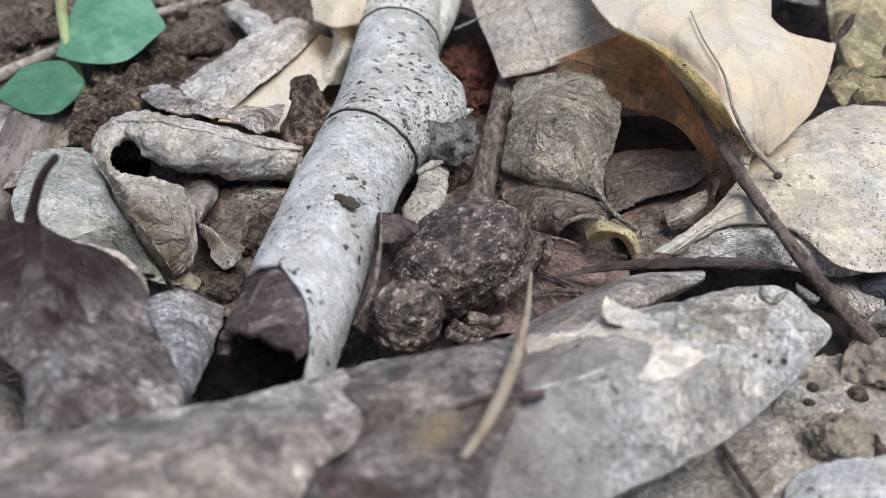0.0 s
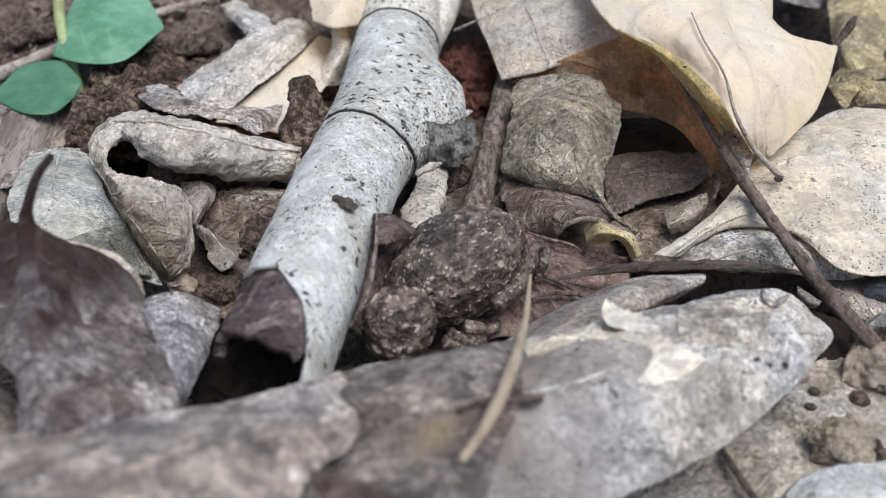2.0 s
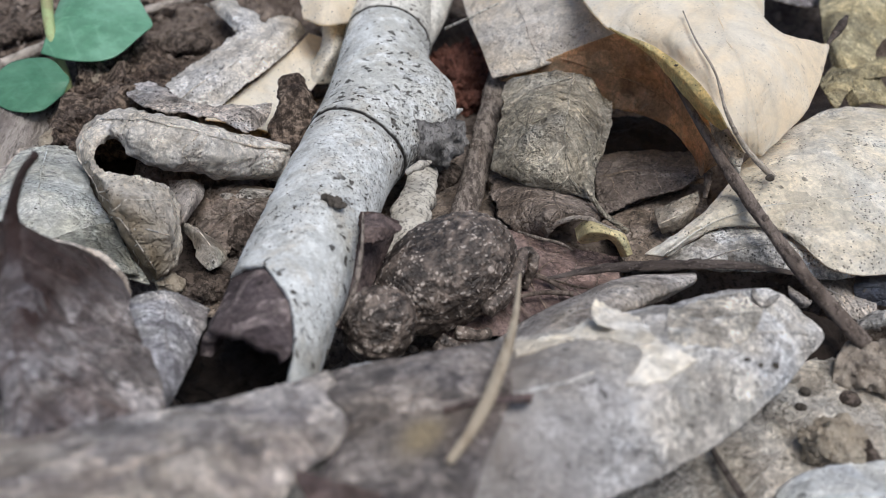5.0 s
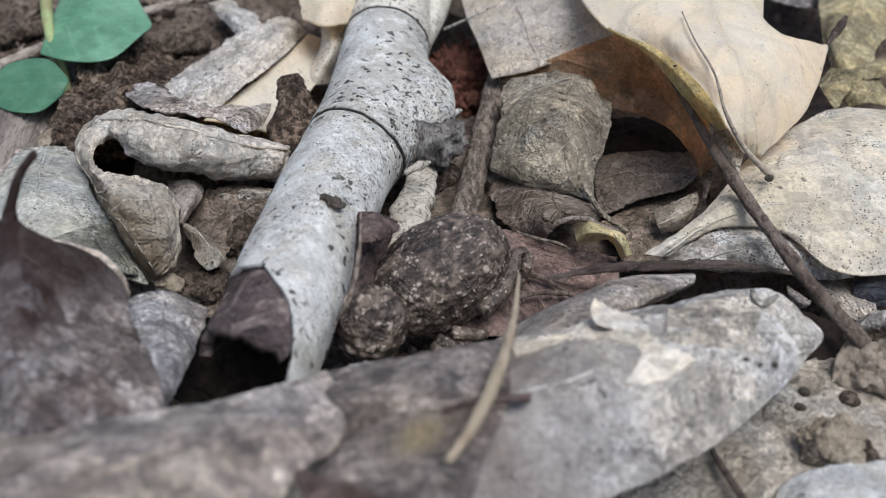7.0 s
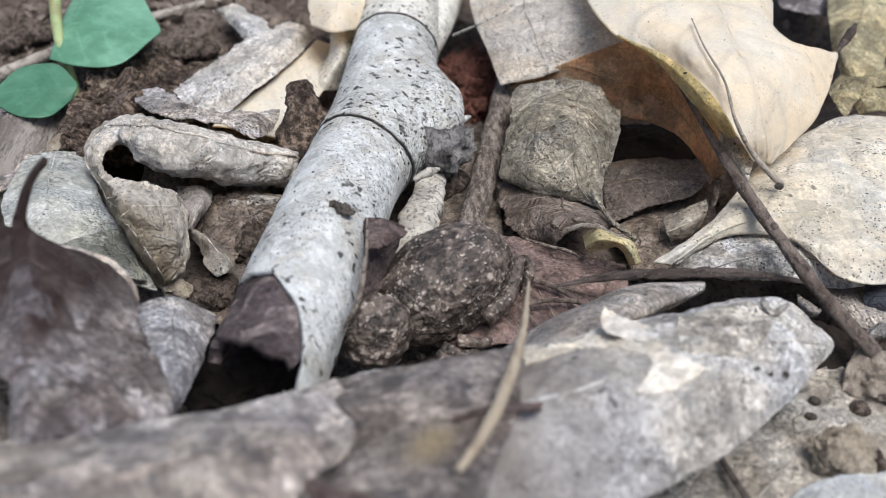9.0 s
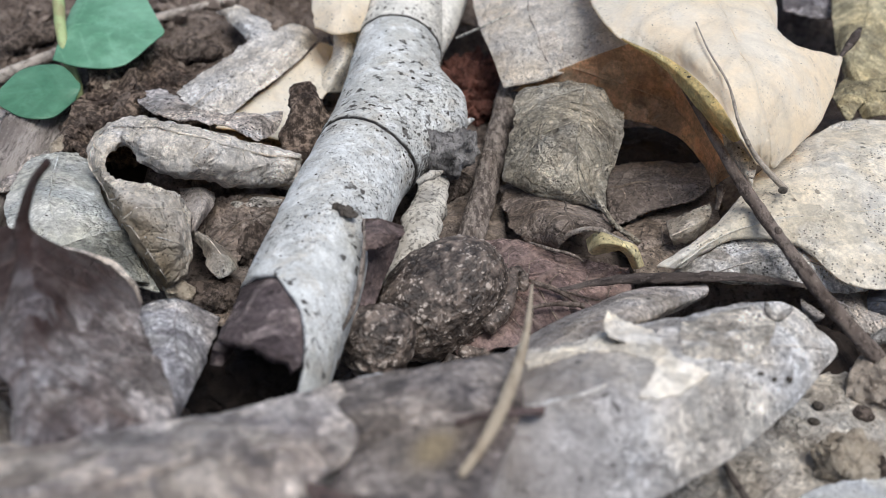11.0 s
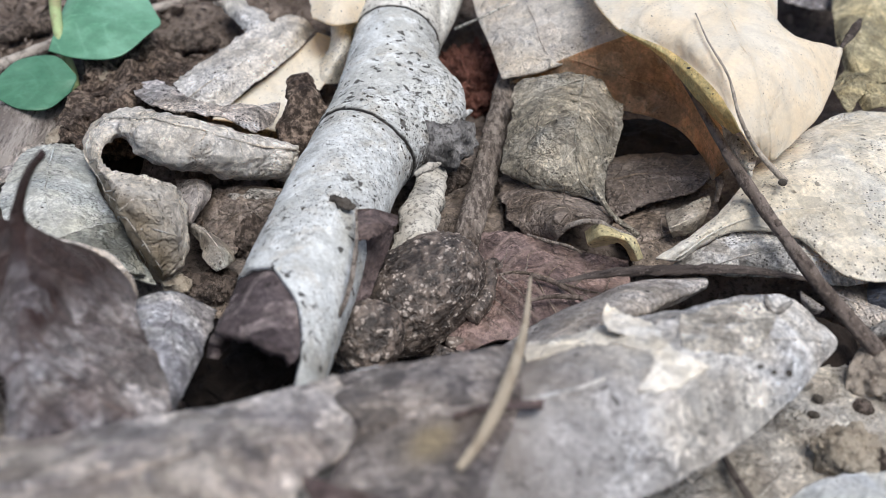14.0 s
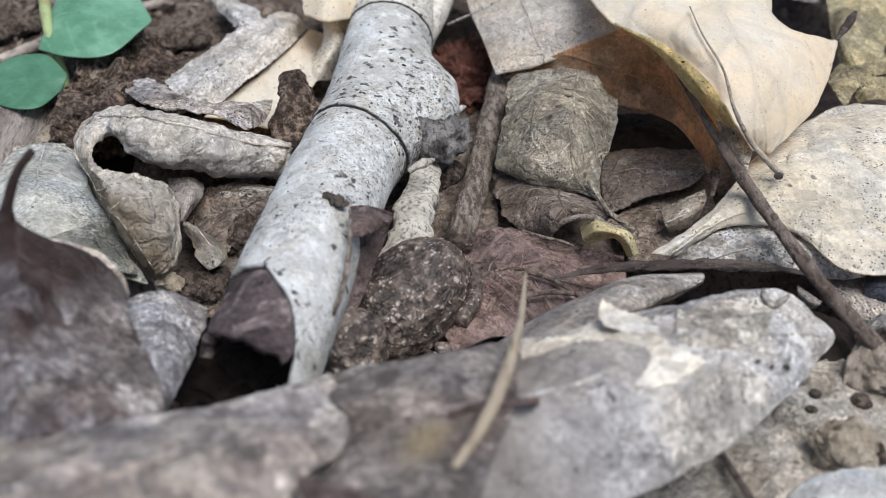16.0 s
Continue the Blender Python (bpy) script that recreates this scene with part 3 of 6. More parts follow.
def patch(parent, name, material, guides, label, on=None, lift=0.16, **how):
    """A thin piece of skin on a leaf; with on, the leaf's grid, it lies close on that surface."""
    verts, faces, mask, _ = sheet(guides, 70, 40, veins=0, crinkle=0.0 if on is not None else 0.25, thick=0.14, **how)
    if on is not None:
        grid = on.reshape(-1, 3)
        for i in range(0, len(verts) // 2):
            k = np.argmin(((grid[:, :2] - verts[i, :2]) ** 2).sum(1))
            verts[i, 2] = grid[k, 2] + lift
            verts[i + len(verts) // 2] = verts[i] - (0, 0, lift + 0.15)
    return mesh_object(name, verts, faces, material, parent, label, {"vein": mask * 0})


def stick(name, label, material, points, radii, rough=0.12, category="twig", seed=0, n=60, sides=16, size=3.0, part="stem", squash=1.0, knots=2):
    v, f = pipe(points, radii, n, sides, rough, seed, size, True, squash)
    top = thing(name, v.mean(0) * (1, 1, 0) + (0, 0, v[:, 2].min()), label, category, "twigs and sticks")
    mesh_object(part, v, f, material, top)
    c = curve(points, 60)
    rng = np.random.default_rng(seed)
    for k in range(knots):
        i = int(60 * (0.25 + 0.5 * (k + 0.5 * rng.random()) / knots))
        r = np.interp(i / 60, np.linspace(0, 1, len(radii)), radii)
        kv, kf, kd = ball(c[i] + np.array((rng.uniform(-0.4, 0.4), rng.uniform(-0.4, 0.4), 0.55)) * r, (0.6 * r, 0.75 * r, 0.6 * r), 2)
        mesh_object("knot", kv + kd * (0.25 * r * value_noise(kv, r, k, 2))[:, None], kf, material, top)
    return top


def lump(name, label, material, centre, size, rough=0.25, seed=0, category="soil", turn=(0, 0, 0), grain=3.0, detail=5, kind=""):
    v, f, d = ball(centre, size, detail, turn)
    v = v + d * (rough * min(size) * (value_noise(v, grain, seed, 5) + 0.5 * np.abs(value_noise(v, grain * 0.35, seed + 3, 3))))[:, None] * 1.8
    base = v.mean(0)
    base[2] = v[:, 2].min()
    ob = mesh_object(name, v - base, f, material)
    ob.location = Vector(base) * MM
    return tagged(ob, label, category, "", kind)


# ---- the ground: one sheet of dark soil that runs to the horizon ----
def ground():
    n = 321
    s = np.linspace(-1, 1, n)
    axis = 130 * s + 60000 * np.abs(s) ** 21 * np.sign(s)
    x, y = np.meshgrid(axis, axis + 15, indexing="ij")
    flat = np.stack([x.ravel(), y.ravel(), 0 * x.ravel()], 1)
    near = np.exp(-((np.maximum(np.abs(flat[:, 0]), np.abs(flat[:, 1] - 15)) / 400) ** 2))
    z = -2.0 + near * (3.0 * value_noise(flat, 38, 1, 2) + 1.4 * value_noise(flat, 9, 2, 3) + 0.5 * value_noise(flat, 2.2, 3, 2))
    rise = lambda q: np.clip(q, 0, 1) ** 2 * (3 - 2 * np.clip(q, 0, 1))
    z = z + near * rise((-28 - flat[:, 0]) / 25) * rise((flat[:, 1] - 12) / 25) * (5 + 2.5 * np.abs(value_noise(flat, 7, 5, 3)))
    for cx, cy, r, deep in DIPS:
        z = z - deep * np.exp(-(((flat[:, 0] - cx) ** 2 + (flat[:, 1] - cy) ** 2) / r**2))
    flat[:, 2] = z
    ob = mesh_object("ground", flat, quads(n, n), SOIL)
    return tagged(ob, "dark crumbly forest soil under fallen leaves", "soil", kind="structure")


DIPS = ((48.2, -12.2, 16, 12), (37.6, -13.0, 12, 10), (-30.3, -29.9, 18, 16), (44.8, 37.9, 18, 14), (7.4, 75.0, 14, 8), (-13.1, -22.1, 8, 6), (61.4, -26.0, 10, 8), (86.0, 83.7, 22, 14))  # hollows between the leaves
ground_sheet = ground()


# ---- the pale branch ----
def branch():
    axis = curve([(-7.1, 136.6, 9.0), (-9.2, 72.1, 10.0), (-11.7, 28.5, 11.0), (-16.5, 0.6, 12.5), (-19.8, -18.6, 13.0), (-22.6, -38.0, 13.5), (-23.5, -47.0, 13.5)], 620)
    top = thing("broken_branch", axis.mean(0) * (1, 1, 0), "pale grey speckled branch with a broken hollow end", "branch")
    n, sides = len(axis), 90
    t = np.gradient(axis, axis=0)
    t /= np.linalg.norm(t, axis=1, keepdims=True)
    side = np.cross(t, (0, 0, 1.0))
    side /= np.linalg.norm(side, axis=1, keepdims=True)
    side = -side  # towards +x
    up = np.cross(t, side)
    up *= np.sign(up[:, 2:3])
    a = np.linspace(-np.pi, np.pi, sides)
    s = np.linspace(0, 1, n)
    radius = np.interp(s, [0, 0.3, 0.55, 0.8, 1], [8.4, 8.9, 9.15, 8.75, 8.2])
    # how far along the bark still clings, by the angle round the branch (0 is up, + to the right)
    reach = np.interp(np.degrees(a), [-180, -95, -60, -30, -12, 4, 18, 30, 40, 47, 51, 100, 120, 180], [0.88, 0.89, 0.905, 0.912, 0.914, 0.930, 0.941, 0.953, 0.970, 0.995, 1.03, 1.03, 0.90, 0.87])
    reach = reach + 0.004 * value_noise(np.stack([a * 8, 0 * a, 0 * a], 1), 1.0, 4, 3)
    ring = np.sin(a)[None, :, None] * side[:, None] + np.cos(a)[None, :, None] * up[:, None]

    def surface(w, r, seed, rough):
        i = w * (n - 1)
        k = np.clip(np.floor(i).astype(int), 0, n - 2)
        q = (i - k)[..., None]
        j = np.arange(sides)[None]
        c = axis[k] * (1 - q) + axis[k + 1] * q
        q = np.minimum(q, 1)
        d = ring[k, j] * (1 - q) + ring[k + 1, j] * q
        rr = np.interp(w, s, radius) * r
        p = c + d * rr[..., None]
        p = p + d * (rough * value_noise(p.reshape(-1, 3), 6.0, seed, 4).reshape(p.shape[:2]))[..., None]
        return p, d

    rows = np.sort(np.r_[np.linspace(0, 1, 360), np.linspace(RING_A - 0.02, RING_A + 0.02, 130), np.linspace(RING_B - 0.025, RING_B + 0.025, 150)])
    w = np.where(rows[:, None] < 0.78, rows[:, None], 0.78 + (rows[:, None] - 0.78) / 0.22 * (reach[None] - 0.78))
    nb = len(rows)
    p, d = surface(w, 1.0, 11, 0.35)
    # two ring scars and the swelling at the old side shoot
    scar, step = np.zeros_like(w), np.zeros_like(w)
    for at, lean in ((RING_A, 0.010), (RING_B, 0.012)):
        line = at + lean * np.sin(a * 1.0 + 0.6)[None] + 0.002 * value_noise(np.stack([a * 6, 0 * a, 0 * a], 1), 1.0, 8, 2)[None]
        scar = np.maximum(scar, 1.9 * np.exp(-(((w - line) / 0.0012) ** 2)))
        step = step + 0.30 * np.clip((line - w) / 0.001, 0, 1) * np.clip(1 - (line - w) / 0.05, 0, 1)
    scar = np.minimum(scar, 1.0)
    swell = np.interp(w - KNOB_S, [-0.14, -0.10, -0.075, -0.045, 0.0, 0.02, 0.045, 0.07, 0.10], [0, 0.12, 0.50, 0.86, 1.0, 0.82, 0.45, 0.18, 0.0])
    bulge = swell * np.exp(-(((np.degrees(a)[None] - 84) / 34) ** 2))
    p = p + d * (7.4 * bulge - 0.2 * scar + step + 0.5 * bulge * value_noise(p.reshape(-1, 3), 1.6, 6, 3).reshape(w.shape))[..., None]
    worn = np.clip(np.interp(w - KNOB_S, [-0.005, 0.012, 0.085, 0.11], [0, 1, 1, 0]) * np.exp(-(((np.degrees(a)[None] - 108) / 30) ** 4)), 0, 1)
    p_bark, d_bark = p, d
    rind = np.clip((np.abs(np.degrees(a)) - 20) / 45, 0, 1)[None] * np.clip((0.80 - w) / 0.12, 0, 1)  # the weathered flanks
    inner = p - d * 0.9
    m = nb * sides
    q = quads(nb, sides)
    ringi = np.r_[(nb - 1) * sides + np.arange(sides)]
    f = np.concatenate([q, q[:, ::-1] + m, np.stack([ringi[:-1], ringi[1:], ringi[1:] + m, ringi[:-1] + m], 1)])
    v = np.concatenate([p.reshape(-1, 3), inner.reshape(-1, 3)])
    mesh_object("bark", v, f, PALE_BARK, top, attrs={"worn": np.r_[worn.ravel(), worn.ravel()], "scar": np.r_[scar.ravel(), scar.ravel()], "rind": np.r_[rind.ravel(), rind.ravel()], "fresh": np.tile((w < RING_A + 0.010 * np.sin(a + 0.6)[None]).ravel().astype(float), 2)})
    # the dark wood inside, with its hollow
    end = np.interp(np.degrees(a), [-180, -125, -100, -80, -40, 0, 44, 54, 64, 180], [0.86, 0.88, 0.958, 0.982, 0.986, 0.988, 0.990, 0.95, 0.85, 0.83]) + 0.014 * np.sin(a) * (np.abs(a) < 1.5)
    end = end + 0.010 * value_noise(np.stack([a * 5, 0 * a, 0 * a], 1), 1.0, 21, 3)
    cw = np.linspace(0.6, 1, 120)[:, None] * end[None]
    p, d = surface(cw, 0.89 + 0.13 * np.clip((-np.degrees(a) - 45) / 40, 0, 1)[None], 31, 0.5)
    p = p + d * (0.55 * value_noise(p.reshape(-1, 3), 2.6, 41, 4).reshape(cw.shape))[..., None]
    hollow = p - d * 1.6
    m = p.shape[0] * sides
    q = quads(p.shape[0], sides)
    ringi = (p.shape[0] - 1) * sides + np.arange(sides)
    f = np.concatenate([q, q[:, ::-1] + m, np.stack([ringi[:-1], ringi[1:], ringi[1:] + m, ringi[:-1] + m], 1)])
    mesh_object("wood_core", np.concatenate([p.reshape(-1, 3), hollow.reshape(-1, 3)]), f, WOOD_DARK, top, "dark purplish broken wood")
    # the pale limb beyond, and the stub of the side shoot
    v, f = pipe([(-4.5, 62.3, 8.0), (-2.1, 73.7, 8.5), (0.0, 89.3, 9.0), (2.5, 136.6, 9.0)], [4.0, 5.0, 5.4, 5.6], 80, 48, 0.05, 15, 4.0)
    mesh_object("side_limb", v, f, PALE_BARK, top, "pale side limb", attrs={"worn": np.zeros(len(v)), "scar": np.zeros(len(v)), "fresh": np.ones(len(v))})
    v, f = pipe([(-2.3, 15.2, 11.5), (0.1, 17.9, 11.0), (2.5, 20.1, 10.5), (4.2, 21.9, 10.0)], [4.4, 4.5, 4.1, 3.2], 110, 80, 0.55, 5, 1.6)
    mesh_object("stub", v, f, SCUFFED, top, "dark flaking stub of a side shoot")
    v, f = pipe([(2.5, 23.9, 13.0), (4.1, 25.1, 13.0), (5.6, 27.0, 12.5)], [0.9, 0.7, 0.3], 30, 16, 0.5, 9, 1.2)
    mesh_object("bark_flake", v, f, PALE_BARK, top, attrs={"worn": np.full(len(v), 0.5)})
    v, f = pipe([(-4.3, 3.4, 14.0), (-2.8, 3.5, 15.0), (-0.2, 7.5, 13.5)], [0.5, 0.8, 0.3], 20, 10, 0.4, 2, 1.0)
    mesh_object("bark_flake", v, f, LICHEN, top)
    # flat lichen warts on the bark
    rng = np.random.default_rng(12)
    allv, allf = [], []
    bv, bf, bd = ball((0, 0, 0), (1, 1, 1), 1)
    for k in range(420):
        i, j = int(nb * rng.uniform(0.15, 0.98)), int(sides * rng.uniform(0.2, 0.8))
        keep = value_noise(p_bark[i, j][None], 14, 77, 2)[0]
        if keep < -0.1 + rng.uniform(-0.35, 0.35):
            continue
        r = rng.uniform(0.10, 0.36) * (1.8 if rng.random() < 0.12 else 1.0)
        ti = t[min(n - 1, int(min(0.99, w[i, j]) * n))]
        m = np.stack([ti * r * rng.uniform(0.7, 1.1), np.cross(ti, d_bark[i, j]) * r, d_bark[i, j] * r * 0.45], 0)
        allf += [tuple(x + len(allv) * len(bv) for x in y) for y in bf]
        allv.append(bv * rng.uniform(0.5, 1.4, (len(bv), 1)) @ m + p_bark[i, j])
    spots = mesh_object("lichen_crust", np.concatenate(allv), allf, WART, top, "tiny dark lichen warts")
    tagged(spots, kind="stuff")
    return top


RING_A, RING_B, KNOB_S = 0.425, 0.668, 0.597
WART = bark_material("lichen_wart", (0.13, 0.115, 0.10), (0.07, 0.06, 0.05), (0.03, 0.025, 0.02), (1, 1, 1), 900, specks=0.0)
SCUFFED = bark_material("scuffed_bark", (0.36, 0.35, 0.345), (0.085, 0.082, 0.08), (0.016, 0.014, 0.013), (1, 1, 0.5), 520, relief=2.2, specks=0.12)
branch()

# ---- the leaves round the branch ----
front = leaf("fallen_leaf", "large pale grey speckled dry leaf lying in front of the toad", SILVER_LEAF, [
    [(-16.7, -49.2, 17.0), (-1.8, -45.9, 18.0), (11.2, -42.4, 18.0), (23.1, -37.3, 17.0), (33.6, -34.1, 17.0), (45.3, -29.5, 16.0), (51.1, -30.1, 15.0), (55.9, -33.7, 12.0)],
    [(-23.5, -65.5, 21.0), (-5.5, -63.8, 24.0), (7.8, -59.8, 24.5), (20.6, -55.0, 24.5), (33.2, -48.8, 22.5), (44.9, -42.2, 19.0), (55.9, -34.9, 12.0)],
    [(-11.1, -80.4, 20.0), (4.1, -78.3, 19.0), (21.5, -67.5, 16.0), (35.7, -57.5, 14.0), (47.8, -45.2, 12.0), (53.5, -38.4, 11.5), (55.8, -35.8, 11.8)],
], rib_radius=0.22, nu=160, nv=90, seed=1, flush=lambda u, v: (1.15 - 2.9 * np.abs(u - 0.32) - 0.35 * v) * np.clip(5 * v, 0, 1), crinkle=0.95, size=4.5, ragged=0.012, veins=9)
front_grid = sheet.last[0]
patch(front, "peeled_patch", SKINNED, [
    [(22.1, -37.4, 21.0), (24.1, -40.7, 22.0), (26.3, -42.3, 22.5), (28.4, -45.2, 23.0), (30.0, -49.1, 24.0), (33.9, -49.9, 24.2)],
    [(20.0, -42.3, 22.0), (23.9, -44.3, 23.0), (26.2, -45.8, 23.5), (27.5, -49.8, 24.4), (29.1, -52.2, 24.9), (32.0, -51.8, 24.6)],
    [(18.9, -45.9, 22.6), (22.7, -47.2, 24.0), (25.3, -48.9, 24.6), (26.4, -52.9, 25.2), (23.7, -56.3, 25.8), (28.9, -54.5, 25.4)],
], "cream papery patch where the skin has peeled", on=front_grid, lift=0.3, ragged=0.05, torn=0.08, seed=70)
patch(front, "peeled_patch", SKINNED, [
    [(10.8, -43.9, 20.0), (15.4, -42.4, 20.0), (19.3, -40.6, 20.0), (22.6, -36.8, 20.0)],
    [(10.9, -46.3, 21.0), (15.5, -44.9, 21.0), (19.3, -43.3, 21.0), (22.6, -40.8, 21.0)],
    [(11.1, -48.7, 22.0), (15.2, -47.4, 22.0), (19.3, -45.9, 22.0), (23.0, -44.4, 22.0)],
], "cream papery strip along the margin", on=front_grid, lift=0.25, ragged=0.22, torn=0.25, seed=76)
patch(front, "torn_flap", SKINNED, [
    [(22.5, -36.7, 20.5), (24.9, -38.3, 20.0), (28.8, -39.7, 19.5)],
    [(21.6, -40.1, 20.8), (24.4, -41.4, 20.8), (28.9, -42.8, 20.8)],
    [(22.0, -43.5, 21.6), (24.7, -45.3, 22.2), (28.3, -47.5, 22.9)],
], "cream torn flap lifted from the margin", ragged=0.10, torn=0.12, seed=94)
patch(front, "folded_flap", CRUST_LEAF, [
    [(32.9, -36.8, 18.0), (38.5, -33.8, 17.5), (43.7, -32.0, 17.0), (46.4, -32.1, 16.5)],
    [(31.4, -42.2, 20.0), (36.7, -41.1, 20.0), (42.4, -38.2, 19.0), (46.0, -36.5, 17.5)],
    [(30.6, -47.7, 22.5), (35.1, -47.5, 22.0), (39.7, -46.1, 21.0), (43.1, -42.9, 19.5)],
], "crinkled flap of leaf skin", on=front_grid, lift=0.22, ragged=0.06, torn=0.05, seed=77)
notch_v, notch_f = pipe([(46.1, -31.2, 17.2), (45.8, -33.9, 18.0), (46.5, -35.1, 18.0), (48.3, -33.2, 17.2), (49.8, -31.4, 16.5)], [0.3, 0.45, 0.5, 0.5, 0.3], 30, 8, 0.3, 7, 1.5)
mesh_object("curled_edge", notch_v, notch_f, CRUST_LEAF, front, "pale curled notch in the margin")
leaf("fallen_leaf", "small pale torn leaf scrap on the soil", GREY_LEAF, [
    [(58.2, -14.1, 4.0), (58.7, -17.0, 5.0), (61.0, -18.1, 4.0)],
    [(57.4, -17.0, 5.0), (57.9, -19.8, 6.0), (60.1, -19.8, 5.0)],
    [(57.8, -17.8, 4.0), (58.6, -19.5, 4.0), (59.7, -19.5, 4.0)],
], rib_radius=0, nu=30, nv=20, seed=79, torn=0.05, crinkle=0.4, veins=0, ragged=0.1)
band = leaf("fallen_leaf", "smooth grey brown folded leaf edge", FRONT_LEAF, [
    [(-14.6, -50.6, 19.0), (-6.9, -49.8, 20.5), (1.2, -48.5, 21.0), (9.1, -45.2, 20.0)],
    [(-11.7, -59.5, 24.2), (-4.3, -58.4, 25.0), (2.5, -57.1, 25.2), (9.8, -54.9, 24.4)],
    [(-9.0, -64.9, 25.6), (-2.9, -64.1, 26.2), (3.0, -63.4, 26.4), (9.2, -61.5, 25.8)],
    [(-11.4, -72.2, 25.8), (-5.1, -73.2, 27.0), (0.4, -72.6, 27.2), (6.5, -69.6, 26.6)],
    [(-9.7, -79.1, 25.0), (-4.9, -80.3, 26.5), (-0.2, -79.9, 27.0), (4.5, -77.4, 26.5)],
], rib_radius=0.1, flush=lambda u, v: 1.5 * np.exp(-(((u - 0.5) / 0.11) ** 2) - ((v - 0.6) / 0.07) ** 2), nu=90, nv=90, seed=71, crinkle=0.7, veins=0, ragged=0.02)
leaf("fallen_leaf", "dark brown leaf scrap in a fold", DARK_LEAF, [
    [(-14.4, -73.6, 28.2), (-10.3, -75.3, 28.8), (-4.6, -77.4, 28.6)],
    [(-13.5, -75.6, 28.4), (-9.4, -77.7, 29.0), (-4.9, -79.3, 28.8)],
    [(-12.0, -78.1, 28.0), (-8.3, -80.6, 28.6), (-5.3, -81.3, 28.4)],
], rib_radius=0, nu=40, nv=30, seed=72, crinkle=0.4, veins=0)
leaf("fallen_leaf", "brown grey blotched dry leaf overlapping a paler leaf", CORNER_LEAF, [
    [(-58.8, -66.0, 24.0), (-40.5, -66.6, 27.0), (-29.9, -62.7, 26.0), (-20.7, -58.6, 24.5), (-12.8, -51.9, 21.5)],
    [(-51.6, -78.9, 32.0), (-35.6, -79.9, 34.0), (-26.3, -76.1, 33.0), (-17.4, -70.2, 30.0), (-8.3, -63.7, 24.6)],
    [(-45.6, -93.4, 34.0), (-29.2, -93.0, 36.0), (-20.2, -88.0, 34.0), (-15.0, -80.9, 30.0), (-13.5, -73.7, 27.0)],
], rib_radius=0.4, nu=110, nv=70, seed=2, crinkle=0.9, ragged=0.03, veins=7)
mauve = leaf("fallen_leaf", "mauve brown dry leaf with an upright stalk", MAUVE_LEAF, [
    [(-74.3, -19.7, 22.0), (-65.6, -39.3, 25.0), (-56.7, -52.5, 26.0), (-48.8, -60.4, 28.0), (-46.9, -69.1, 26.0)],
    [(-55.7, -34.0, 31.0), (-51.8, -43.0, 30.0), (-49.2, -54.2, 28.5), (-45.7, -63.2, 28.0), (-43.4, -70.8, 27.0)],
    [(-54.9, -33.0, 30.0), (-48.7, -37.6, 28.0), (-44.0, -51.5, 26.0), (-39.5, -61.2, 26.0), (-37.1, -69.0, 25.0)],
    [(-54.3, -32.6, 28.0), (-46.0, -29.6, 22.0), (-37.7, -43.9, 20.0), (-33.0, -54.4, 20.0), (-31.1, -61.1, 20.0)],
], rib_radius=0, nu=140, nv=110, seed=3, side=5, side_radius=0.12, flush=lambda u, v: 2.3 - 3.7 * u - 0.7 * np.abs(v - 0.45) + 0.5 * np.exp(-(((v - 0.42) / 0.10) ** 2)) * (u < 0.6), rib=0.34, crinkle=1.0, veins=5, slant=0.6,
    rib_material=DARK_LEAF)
neck_v, neck_f = pipe([(-50.2, -33.2, 41.0), (-52.0, -33.6, 39.0), (-53.6, -34.4, 36.0), (-54.6, -35.6, 32.5), (-53.5, -38.6, 30.0), (-51.3, -45.7, 28.3), (-48.6, -54.8, 27.2), (-45.7, -63.7, 26.8)], [0.95, 1.0, 1.2, 2.1, 3.4, 3.2, 2.6, 2.0], 90, 24, 0.12, 4, 3.0, squash=0.55)
mesh_object("stalk", neck_v, neck_f, MAUVE_LEAF, mauve, "dark stalk flaring into the midrib", {"vein": 0 * neck_v[:, 0], "flush": np.clip(1.75 - 0.95 * np.r_[np.repeat(np.linspace(0, 2.2, 90), 24), 0, 2.2], 0, 1)})
# added pale pipe: light on the blade's edge, put into its colour
rim_line = sheet.last[0][4:64:6, -1]
rim_v, rim_f = pipe([tuple(q) for q in rim_line], [0.25, 0.6, 0.6, 0.2], 50, 8, 0.4, 5, 2.0)
mesh_object("rolled_rim", rim_v, rim_f, GREY_LEAF, mauve, "pale rim along the leaf edge")
leaf("fallen_leaf", "pale grey leaf in the shade of another", GREY_LEAF, [
    [(-73.1, -39.0, 10.0), (-64.0, -44.3, 13.0), (-57.6, -47.5, 13.0), (-54.5, -49.9, 10.0)],
    [(-65.9, -53.5, 16.0), (-58.5, -56.4, 18.0), (-53.7, -58.3, 18.0), (-51.3, -59.3, 15.0)],
    [(-61.1, -64.7, 18.0), (-54.3, -67.2, 20.0), (-50.7, -68.1, 20.0), (-48.8, -67.2, 18.0)],
], rib_radius=0.14, nu=40, nv=40, seed=38, torn=0.05, crinkle=0.5, veins=3)
